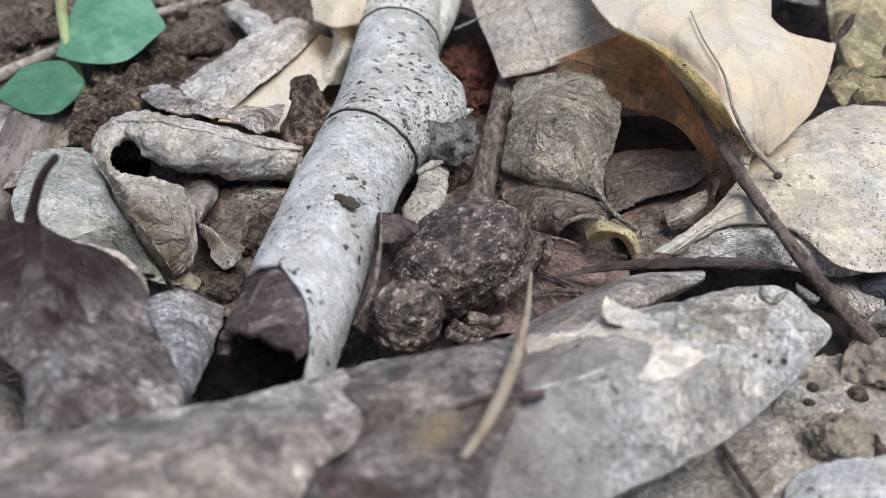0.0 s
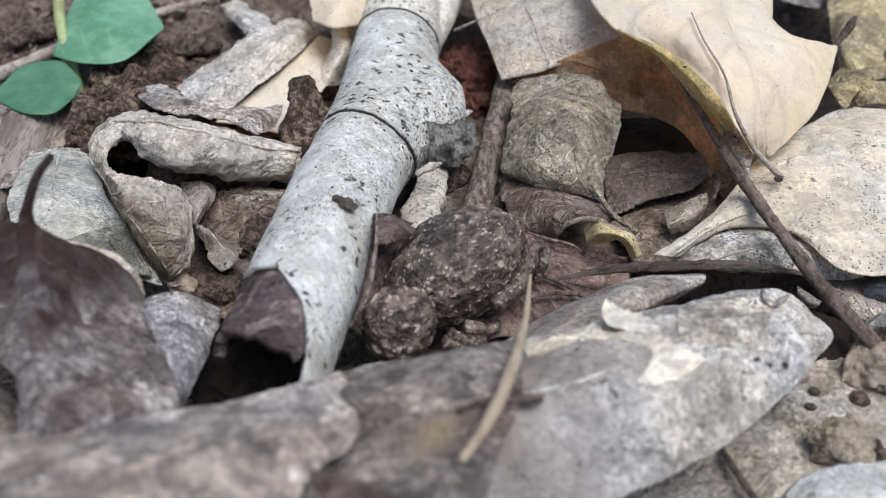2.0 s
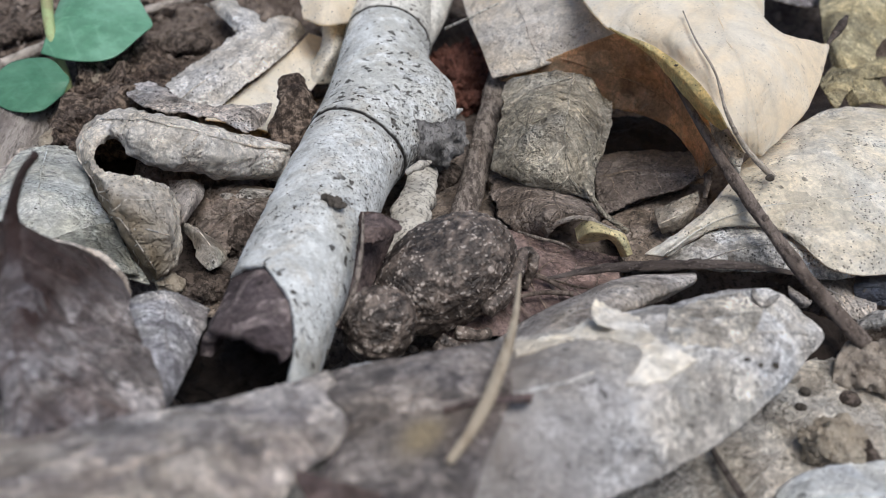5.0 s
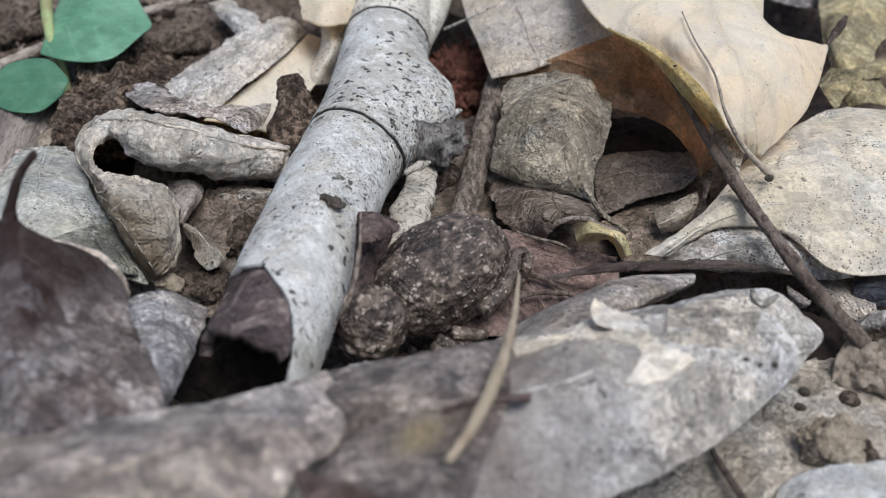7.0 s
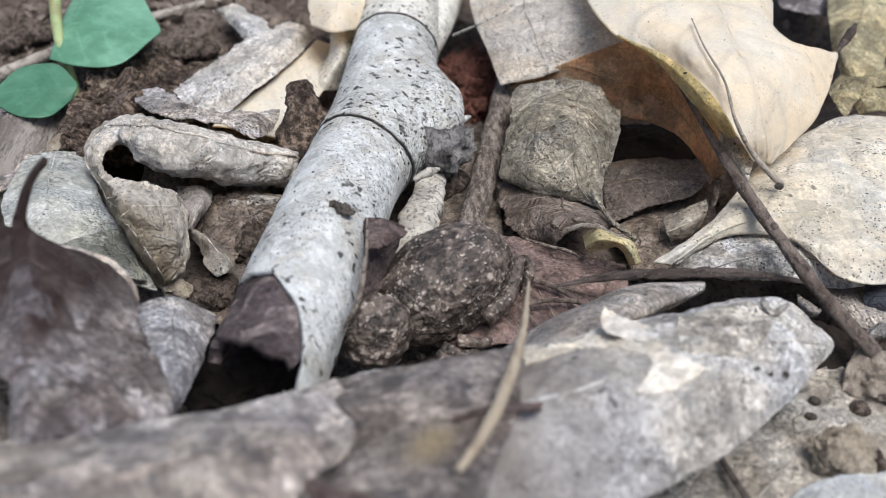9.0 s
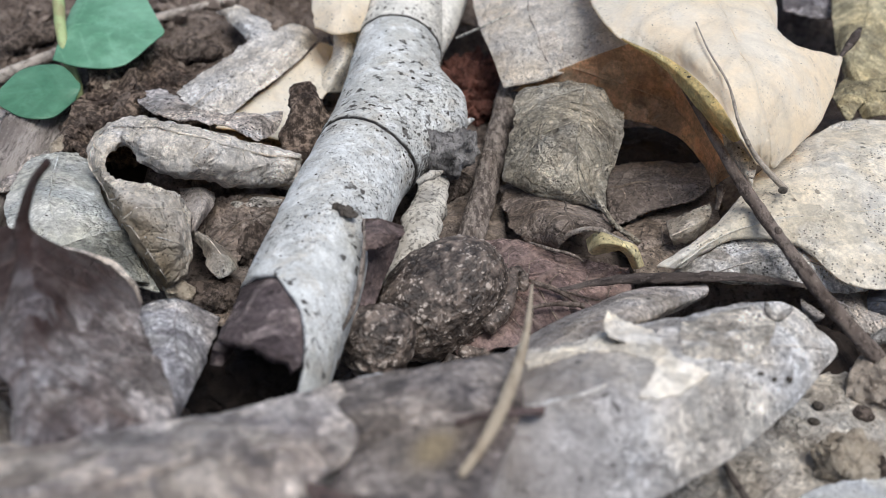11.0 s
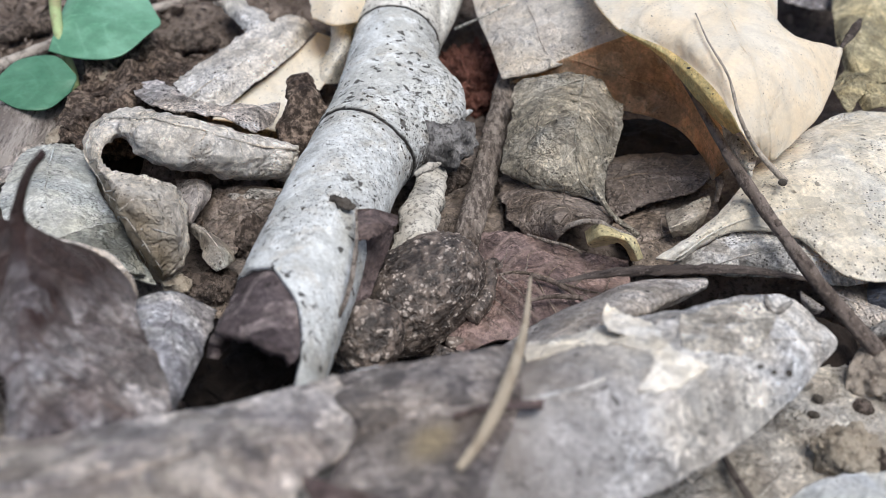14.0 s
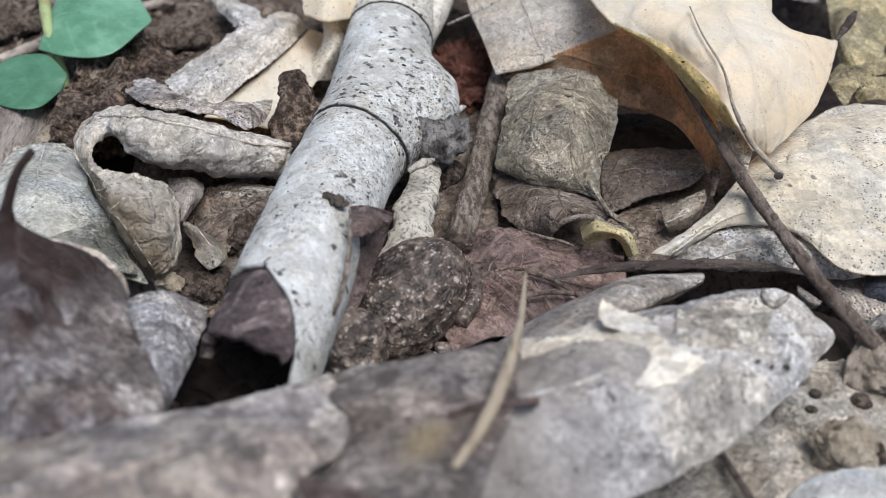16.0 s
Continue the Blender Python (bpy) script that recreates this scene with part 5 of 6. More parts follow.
leaf("fallen_leaf", "grey leaf with white crust under the yellowed leaf", CRUST_LEAF, [
    [(38.0, -9.7, 5.5), (42.2, -8.7, 8.0), (49.2, -4.9, 9.0), (58.4, -5.8, 9.5), (65.8, -8.2, 7.5), (74.4, -3.1, 6.0)],
    [(41.9, -12.7, 7.0), (48.8, -11.4, 9.0), (55.2, -10.8, 10.0), (61.0, -11.0, 8.5), (66.7, -11.8, 7.0), (73.6, -7.5, 6.0)],
    [(47.8, -11.1, 4.0), (54.4, -13.3, 6.0), (58.7, -14.5, 6.5), (63.5, -14.4, 5.5), (68.6, -13.2, 5.0), (73.9, -9.0, 4.5)],
], rib_radius=0.1, nu=70, nv=50, seed=27, crinkle=0.6, veins=4, torn=0.05)
leaf("fallen_leaf", "pinkish grey rolled leaf behind the pale leaf", GREY_LEAF, [
    [(8.3, -30.3, 5.0), (14.3, -27.2, 8.0), (22.5, -22.8, 9.0), (29.2, -18.7, 9.0), (42.2, -14.4, 7.0)],
    [(10.2, -37.8, 12.0), (15.6, -34.4, 13.5), (23.1, -29.4, 13.5), (29.3, -24.7, 12.5), (42.0, -17.1, 8.5)],
    [(12.2, -41.0, 15.0), (17.1, -38.9, 16.0), (24.4, -34.4, 15.5), (29.9, -29.1, 13.0), (41.7, -18.2, 8.0)],
    [(13.9, -40.8, 14.0), (18.8, -38.5, 14.0), (26.0, -33.3, 13.0), (31.4, -27.2, 10.0), (42.0, -16.0, 5.5)],
], rib_radius=0.1, nu=70, nv=50, seed=28, crinkle=0.3, veins=0)
leaf("fallen_leaf", "speckled pale leaf flat on the ground", SPECKLED_LEAF, [
    [(19.4, -57.9, 1.0), (31.4, -48.9, 2.0), (44.6, -38.9, 3.0), (54.8, -31.7, 3.0), (63.4, -26.9, 2.0)],
    [(30.4, -64.1, 2.0), (41.2, -56.5, 4.0), (50.4, -47.5, 4.0), (58.2, -39.8, 4.0), (67.0, -34.1, 3.0)],
    [(44.1, -68.5, 1.0), (53.1, -61.5, 2.0), (61.0, -54.7, 3.0), (68.1, -47.7, 3.0), (76.9, -37.9, 2.0)],
], rib_radius=0.1, nu=90, nv=70, seed=29, crinkle=0.9, veins=6)
leaf("fallen_leaf", "bluish white leaf at the litter's edge", ICE_LEAF, [
    [(46.3, -55.6, 3.5), (50.6, -54.3, 5.5), (56.8, -53.3, 6.0), (65.9, -51.9, 5.0)],
    [(44.3, -60.3, 5.0), (48.7, -60.9, 7.5), (54.8, -60.5, 8.0), (63.4, -59.2, 7.0)],
    [(43.0, -64.7, 4.0), (47.7, -66.7, 6.0), (53.8, -66.3, 6.0), (62.6, -65.1, 5.0)],
], rib_radius=0.14, nu=50, nv=50, seed=30, crinkle=0.5, veins=3, ragged=0.05)
leaf("fallen_leaf", "olive yellow curled leaf beyond the cream leaf", OLD_GOLD_LEAF, [
    [(98.3, 111.9, 8.0), (87.4, 74.1, 9.0), (83.6, 49.6, 8.0), (84.4, 39.1, 6.0)],
    [(103.8, 102.3, 12.0), (92.7, 70.8, 12.0), (85.4, 53.9, 11.0), (87.0, 37.9, 8.0)],
    [(118.5, 107.1, 10.0), (103.7, 71.3, 9.0), (93.9, 56.5, 9.0), (93.6, 39.1, 6.0)],
], rib_radius=0.14, nu=60, nv=50, seed=31, crinkle=0.8, veins=4)
leaf("fallen_leaf", "yellow brown curled leaf over a brown hollow", OLD_GOLD_LEAF, [
    [(80.0, 48.5, 7.0), (84.9, 54.0, 8.0), (92.1, 57.6, 8.0), (100.6, 57.6, 8.0)],
    [(78.6, 40.2, 9.0), (83.1, 45.4, 10.0), (90.1, 49.3, 10.0), (98.4, 52.2, 9.0)],
    [(79.9, 34.8, 8.0), (83.1, 40.2, 9.0), (88.7, 45.8, 9.0), (98.0, 50.1, 8.0)],
], rib_radius=0.1, nu=60, nv=36, seed=40, crinkle=0.5, veins=4)
leaf("fallen_leaf", "mauve leaf in the far shade", MAUVE_LEAF, [
    [(90.4, 145.6, 4.0), (85.3, 113.1, 6.0), (80.9, 90.8, 6.0)],
    [(99.8, 140.4, 6.0), (90.7, 104.9, 8.0), (86.2, 84.9, 7.0)],
    [(114.3, 145.6, 4.0), (102.7, 113.1, 6.0), (94.1, 88.5, 5.0)],
], rib_radius=0.14, nu=40, nv=40, seed=32, crinkle=0.5, veins=3)
stick("bark_chip", "grey weathered piece of fibrous wood", FIBROUS, [(-87.1, 6.9, 0.0), (-83.8, 20.5, 2.0), (-80.6, 34.2, 3.0), (-78.9, 45.9, 2.0)], [7, 6.5, 6, 4.5], 0.25, "bark", 61, part="bark", n=90, sides=40, size=5.0)
leaf("fallen_leaf", "grey weathered bark like leaf in the shade", FIBRE_LEAF, [
    [(-105.9, 48.2, 2.0), (-88.8, 27.4, 4.0), (-81.6, 12.0, 4.0)],
    [(-89.2, 42.5, 4.0), (-80.3, 26.2, 6.0), (-76.6, 10.9, 6.0)],
    [(-79.4, 43.6, 2.0), (-75.7, 31.0, 3.0), (-74.8, 13.8, 4.0)],
], rib_radius=0.14, nu=70, nv=60, seed=33, size=4.0, torn=0.06, crinkle=1.1, veins=9)

# dark curled flake of bark against the branch, and the straw
flake = leaf("bark_flake", "dark purplish curled flake beside the branch", DARK_LEAF, [
    [(-10.2, -15.0, 19.0), (-10.5, -19.1, 15.0), (-11.4, -23.7, 12.0), (-13.9, -30.0, 9.0)],
    [(-7.5, -14.0, 18.0), (-8.4, -17.1, 13.5), (-10.2, -22.5, 10.5), (-13.0, -29.5, 8.0)],
    [(-4.2, -12.6, 15.0), (-6.2, -13.9, 11.0), (-8.8, -21.4, 9.0), (-11.9, -29.7, 7.0)],
], rib_radius=0, nu=70, nv=40, seed=34, torn=0.05, crinkle=0.5, veins=0, category="bark", group="", ragged=0.06)
edge_v, edge_f = pipe([(-9.3, -18.6, 21.5), (-9.3, -23.8, 19.5), (-9.8, -29.8, 18.0), (-10.9, -34.0, 16.5), (-12.8, -35.6, 14.0)], [0.12, 0.3, 0.42, 0.42, 0.15], 40, 10, 0.3, 3, 2.0)
mesh_object("curled_edge", edge_v, edge_f, TWIG_GREY, flake, "grey curled edge")
patch(flake, "lobe", DARK_LEAF, [
    [(-9.5, -17.5, 20.4), (-6.7, -17.5, 20.4), (-4.9, -17.7, 19.2), (-3.5, -18.1, 18.2)],
    [(-9.2, -20.5, 20.2), (-6.8, -20.5, 20.0), (-5.3, -19.4, 18.8), (-4.0, -18.7, 17.8)],
    [(-9.5, -23.1, 19.0), (-7.5, -22.3, 18.8), (-6.2, -20.7, 18.0), (-5.0, -18.8, 17.2)],
], "", ragged=0.08, seed=36)
stick("straw_stalk", "dry straw stalk lying across the leaves", STRAW, [(12.4, -33.4, 22.0), (10.9, -45.0, 24.0), (9.0, -54.5, 26.0), (6.6, -63.1, 27.5), (4.3, -68.4, 27.6), (2.2, -71.6, 27.0)], [0.18, 0.4, 0.6, 0.8, 0.8, 0.5], 0.1, "straw", 41)

# added dark sheet that stands for the shade in a crack of the folded leaf
leaf("fallen_leaf", "dark strip added as the shaded crack beneath the straw", DARK_LEAF, [
    [(1.6, -63.4, 26.9), (6.2, -61.4, 26.7), (8.5, -60.9, 26.5), (12.2, -60.0, 25.6)],
    [(1.7, -64.2, 27.2), (6.1, -62.7, 27.1), (8.4, -62.3, 26.8), (11.8, -61.8, 26.0)],
], rib_radius=0, nu=50, nv=14, seed=68, torn=0.12, crinkle=0.4, veins=0, ragged=0.12)
leaf("fallen_leaf", "speckled brown pink leaf scrap under the gold margin", SPECKLED_LEAF, [
    [(49.2, 15.2, 17.0), (51.6, 11.5, 17.0), (54.6, 9.5, 14.5)],
    [(49.7, 13.2, 15.0), (51.4, 9.1, 15.0), (53.8, 7.5, 13.0)],
    [(51.0, 12.2, 13.0), (52.4, 9.0, 12.0), (53.5, 6.9, 11.5)],
], rib_radius=0, nu=40, nv=30, seed=91, torn=0.06, crinkle=0.4, veins=0, ragged=0.06)
# overlaid sheet: the shadow on the lower fold is put into its colour
leaf("fallen_leaf", "grey green fold below the whitish leaf, with shade in its colour", SHADED_GREY_LEAF, [
    [(-60.1, -16.7, 14.2), (-56.0, -13.2, 13.8), (-52.0, -6.4, 11.0)],
    [(-57.4, -19.6, 13.8), (-52.3, -17.7, 13.2), (-49.0, -12.1, 10.0)],
    [(-53.2, -21.5, 12.5), (-48.9, -20.3, 11.5), (-45.9, -16.9, 8.0)],
], rib_radius=0.14, nu=50, nv=40, seed=92, crinkle=0.4, veins=3)
leaf("fallen_leaf", "blue black damp leaf in the shade of a twig", NAVY_LEAF, [
    [(70.3, -11.0, 4.0), (73.0, -11.1, 5.0), (80.5, -11.1, 5.0)],
    [(68.1, -16.1, 5.0), (71.1, -16.9, 6.0), (78.0, -17.3, 6.0)],
    [(68.9, -17.4, 2.5), (71.7, -18.6, 3.5), (78.0, -19.3, 3.5)],
], rib_radius=0.14, nu=40, nv=40, seed=69, torn=0.05, crinkle=0.6, veins=3)
leaf("fallen_leaf", "grey striped leaf under the leaning twig", GREY_LEAF, [
    [(63.5, -7.3, 2.0), (67.8, -11.3, 3.0), (72.7, -13.7, 3.0)],
    [(62.3, -14.2, 4.0), (66.5, -17.7, 4.5), (70.7, -20.5, 4.0)],
    [(63.8, -18.0, 3.0), (66.5, -21.3, 3.5), (70.4, -24.1, 3.0)],
], rib_radius=0.14, nu=60, nv=40, seed=93, torn=0.06, side=5, crinkle=0.7, size=4.0, veins=5)
leaf("fallen_leaf", "small white leaf scrap beside the dark twig", CRUST_LEAF, [
    [(66.3, -23.7, 5.0), (69.0, -22.8, 6.0), (72.7, -22.1, 6.0)],
    [(65.0, -26.4, 6.0), (67.9, -25.9, 7.0), (71.4, -25.3, 7.0)],
    [(65.9, -26.3, 5.0), (68.3, -26.4, 6.0), (71.5, -25.8, 6.0)],
], rib_radius=0, nu=30, nv=24, seed=75, torn=0.06, crinkle=0.5, veins=0, ragged=0.08)

# ---- twigs ----
stick("twig", "thin grey brown twig leading away from the toad", TWIG_GREY, [(15.0, 60.9, 6.0), (12.0, 41.3, 6.0), (9.1, 23.0, 5.5), (6.2, 7.0, 5.0), (4.0, -4.0, 4.5)], [2.1, 2.2, 2.3, 2.4, 2.4], 0.16, seed=42, n=180, sides=36, size=1.5)
stick("twig", "dark brown twig leaning across the leaves", TWIG_BROWN, [(41.5, 26.5, 23.2), (44.5, 19.0, 20.4), (47.6, 10.8, 17.4), (50.2, 0.3, 15.6), (54.6, -14.2, 13.5), (58.7, -23.8, 11.0), (64.7, -31.5, 7.0)], [0.25, 0.6, 0.95, 1.1, 1.1, 1.15, 1.25], 0.25, seed=43)
stick("twig", "fine dry tendril lying on the cream leaf", TWIG_PALE, [(44.8, 29.2, 31.8), (45.4, 19.7, 31.0), (47.5, 11.4, 28.9), (48.7, 4.9, 25.0), (52.3, 4.1, 19.4), (57.3, 0.9, 15.0)], [0.1, 0.15, 0.2, 0.28, 0.4, 0.55], 0.35, seed=44, size=1.0, knots=0)
stick("twig", "flat dark brown twig bridging the leaves", TWIG_DARK, [(18.7, -13.8, 5.0), (27.1, -14.9, 8.0), (37.9, -15.1, 9.0), (49.8, -15.2, 9.0), (60.2, -15.1, 7.0)], [0.4, 1.0, 1.15, 0.9, 0.4], 0.45, seed=45, squash=0.5, n=160, sides=24, size=1.6, knots=0)
stick("twig", "short lichen-crusted white twig", LICHEN, [(-1.5, 14.9, 7.0), (-3.2, 2.5, 7.0), (-4.4, -6.6, 6.5), (-8.8, -12.3, 5.0)], [2.6, 3.3, 3.6, 2.4], 0.32, seed=46, n=140, sides=48, size=2.6, squash=0.75, knots=0)
stick("twig", "long weathered pale twig on the soil", BLEACHED, [(-100.1, 47.7, 5.0), (-94.7, 53.4, 5.5), (-84.3, 64.6, 6.0), (-75.3, 73.1, 6.0), (-66.7, 82.2, 6.0), (-50.1, 94.0, 6.0)], [1.3, 1.3, 1.2, 1.1, 1.0, 0.9], 0.25, seed=47, n=160, sides=24, size=1.6)
stick("twig", "thin white stem leaning on the beige leaf", LICHEN, [(2.6, 57.8, 14.0), (7.1, 53.4, 18.5), (13.3, 55.5, 20.8)], [0.3, 0.28, 0.2], 0.15, seed=66, knots=0)
stick("twig", "thin dark stem lying on the speckled leaf", TWIG_DARK, [(38.7, -46.8, 3.0), (39.2, -54.4, 5.5), (40.3, -58.9, 6.0), (41.4, -63.6, 6.0)], [0.35, 0.5, 0.5, 0.5], 0.2, seed=67, knots=0)
stick("twig", "small upright twig tip", TWIG_DARK, [(75.9, 38.5, 20.5), (78.1, 41.3, 21.5), (79.8, 43.7, 22.0), (82.1, 47.7, 22.0)], [0.3, 0.8, 0.95, 0.4], 0.25, seed=49)
stick("bark_chip", "rough brown bark chip standing by the branch", ROUGH_BARK, [(-26.7, 33.4, 15.0), (-25.8, 27.8, 12.0), (-26.2, 22.7, 7.0), (-27.2, 16.2, 3.0)], [2.4, 4.0, 4.8, 4.8], 0.42, "bark", 50, part="bark", n=160, sides=70, size=1.8, knots=0)
stick("twig", "fine dry rootlet on the rust leaf", TWIG_BROWN, [(14.6, -12.6, 5.5), (18.7, -14.1, 5.0), (20.9, -15.4, 4.5), (23.0, -17.6, 4.0)], [0.35, 0.4, 0.35, 0.25], 0.2, seed=62, knots=1)
stick("twig", "fine dry rootlet on the rust leaf", TWIG_BROWN, [(13.8, -18.4, 5.0), (17.9, -17.3, 5.0), (22.8, -17.0, 4.5)], [0.3, 0.4, 0.4], 0.2, seed=63, knots=1)
stick("twig", "fine dry rootlet on the rust leaf", TWIG_GREY, [(14.8, -1.1, 5.0), (18.6, -3.1, 5.0), (21.9, -4.4, 5.0), (23.9, -5.0, 4.0)], [0.2, 0.3, 0.3, 0.2], 0.2, seed=64, knots=1)
# added lump, black in place of the shade between leaf and wood
lump("soil_crumb", "black lump added as shade between the leaf and the wood", SHADE_BLACK, (60.7, -25.6, 0.6), (4.5, 8.5, 2.4), 0.3, 97)
lump("bark_flake", "dark irregular flake stuck on the branch", WART, (-14.6, -15.4, 21.2), (1.7, 0.8, 0.4), 1.5, 95, "bark", (0, 12, -38), 1.0)
lump("bark_flake", "dark irregular flake stuck on the branch", WART, (-16.1, -14.5, 21.4), (0.9, 0.7, 0.35), 1.4, 96, "bark", (0, 8, 20), 0.9)
lump("rotten_wood", "red brown rotten wood in a shaded hollow", ROT, (7.2, 64.4, -3.0), (9, 12, 6), 0.5, 51, "wood", grain=2.2, detail=6)
stick("wood_fragment", "tan weathered piece of crumbling wood on leaves", TWIG_PALE, [(61.6, -32.2, 3.5), (63.4, -33.3, 4.0), (68.4, -33.9, 4.0), (76.4, -32.7, 4.0)], [4.2, 5.2, 5.8, 6.0], 0.42, "wood", 52, part="wood", n=150, sides=80, size=1.7, squash=0.7, knots=0)
lump("soil_lump", "tan crumbly lump of soil on a leaf", LUMP, (54.7, -49.6, 6.0), (4.6, 3.2, 2.8), 0.42, 53, grain=2.2, detail=6)



for k, (at, size, mat, label, kind) in enumerate((
    ((-36.9, -12.2, 1.0), (4.5, 3.5, 3), CHIP_BARK, "dark crumb of soil and bark", "soil"),
    # the next two are added black lumps that darken the branch hollow as shade
    ((-30.8, -30.7, 2.0), (9, 7, 4), SHADE_BLACK, "black lump added as shade in the branch hollow", "soil"),
    ((-26.7, -27.9, 3.0), (8, 7, 4), SHADE_BLACK, "black lump added as shade in the branch hollow", "soil"),
    ((-41.4, -11.2, 1.0), (3, 3, 2), CHIP_BARK, "dark crumb of soil and bark", "soil"),
    ((-43.2, -12.9, 3.0), (2.6, 2.2, 2), LUMP, "pale crumb of rotted leaf", "soil"),
    ((-33.2, 2.2, 1.0), (5, 6, 4), CHIP_BARK, "dark crumb of soil and bark", "soil"),
    ((-69.0, 31.9, 7.0), (6, 3, 1.8), CHIP_BARK, "rough brown lump of rotting bark", "soil"),
    ((-62.6, 39.0, 8.0), (7, 2.6, 1.8), CHIP_BARK, "rough brown lump of rotting bark", "soil"),
    ((-68.6, 47.2, 8.0), (5, 2.4, 1.6), LUMP, "rough tan lump of rotting bark", "soil"),
    ((-57.8, 51.4, 7.0), (7, 2.6, 1.7), CHIP_BARK, "rough brown lump of rotting bark", "soil"),
    ((-55.4, 64.3, 7.0), (7, 3, 2), CHIP_BARK, "rough brown lump of rotting bark", "soil"),
    ((-92.9, 71.7, 6.0), (8, 3, 2), CHIP_BARK, "rough brown lump of rotting bark", "soil"),
    ((-71.5, 26.2, 6.0), (5, 3, 1.8), LUMP, "rough tan lump of rotting bark", "soil"),
    ((1.2, 19.5, 2.0), (4, 5, 3), CHIP_BARK, "dark crumb of rotten bark", "soil"),
    ((-4.0, 6.9, 0.0), (4, 4, 3), CHIP_BARK, "dark crumb of rotten bark", "soil"),
    ((40.2, -49.8, 21.5), (0.54, 0.30, 0.25), WART, "small dark round pellet on a leaf", "seed"),
    ((42.0, -50.1, 20.8), (0.48, 0.36, 0.25), WART, "small dark round pellet on a leaf", "seed"),
    ((44.5, -48.8, 19.5), (0.60, 0.48, 0.30), WART, "small dark round pellet on a leaf", "seed"),
    ((54.4, -38.4, 4.4), (0.8, 0.7, 0.5), WART, "small dark round pellet on a leaf", "seed"),
    ((52.9, -41.6, 4.4), (0.8, 0.55, 0.45), WART, "small dark round pellet on a leaf", "seed"),
    ((56.1, -0.6, 16.0), (0.8, 0.65, 0.55), WART, "dark knobbed twig end", "twig"),
    ((60.6, -39.8, 4.0), (1.2, 1.6, 1.0), CHIP_BARK, "dark rough bark fragment on soil", "wood"),
    ((60.0, -51.2, 4.0), (4, 1.4, 1.2), CHIP_BARK, "dark wood splinter on leaves", "wood"),
)):
    lump({"seed": "pellet"}.get(kind, kind + "_crumb"), label, mat, at, size, 0.4, 80 + k, kind, (0, 0, 37 * k), 2.0)
leaf("fallen_leaf", "dark brown leaf pressed into the soil", BROWN_LEAF, [
    [(-42.9, -14.7, -1.0), (-37.8, -4.6, 0.0), (-27.0, 5.5, 1.0)],
    [(-35.7, -18.0, 0.0), (-32.2, -8.9, 1.0), (-22.6, 2.2, 1.0)],
    [(-28.7, -22.3, -1.0), (-25.2, -12.2, 0.0), (-18.4, -1.5, 0.0)],
], rib_radius=0.14, nu=40, nv=30, seed=73, crinkle=0.8, veins=4)
leaf("fallen_leaf", "brown rotting leaf in a shaded gap", BROWN_LEAF, [
    [(-1.4, 3.5, 0.0), (0.6, 16.2, 1.0), (4.2, 38.5, 1.0)],
    [(2.6, 0.5, 1.0), (4.9, 14.8, 2.0), (7.5, 34.7, 2.0)],
    [(11.7, 1.8, 0.0), (11.3, 16.2, 1.0), (13.4, 36.3, 1.0)],
], rib_radius=0.14, nu=40, nv=30, seed=74, crinkle=0.8, veins=4)


# ---- loose crumbs on the soil, and the litter all round ----
def crumbs():
    rng = np.random.default_rng(5)
    vs, fs, bv, bf = [], [], *ball((0, 0, 0), (1, 1, 1), 1)[:2]
    for k in range(2600):
        if k < 1500:
            x, y = rng.uniform(-110, -25), rng.uniform(15, 125)
        else:
            x, y = rng.uniform(-125, 125), rng.uniform(-65, 150)
        z = ground_height(x, y)
        r = rng.uniform(0.25, 1.0) * (2.2 if rng.random() < 0.10 else 1.0)
        e = np.array(Euler(rng.uniform(0, 6.28, 3)).to_matrix())
        shape = np.array((r * rng.uniform(0.8, 2.6), r, r * rng.uniform(0.3, 0.8)))
        vs.append((bv * rng.uniform(0.65, 1.35, (len(bv), 1)) * shape) @ e.T + (x, y, z + 0.3 * r))
        fs += [tuple(a + k * len(bv) for a in q) for q in bf]
    tagged(mesh_object("soil_crumbs", np.concatenate(vs), fs, CRUMB, smooth=False), "brown crumbs of soil, bark and rotted leaf", "soil", kind="stuff")


def ground_height(x, y):
    i = np.argmin((GROUND[:, 0] - x) ** 2 + (GROUND[:, 1] - y) ** 2)
    return GROUND[i, 2]


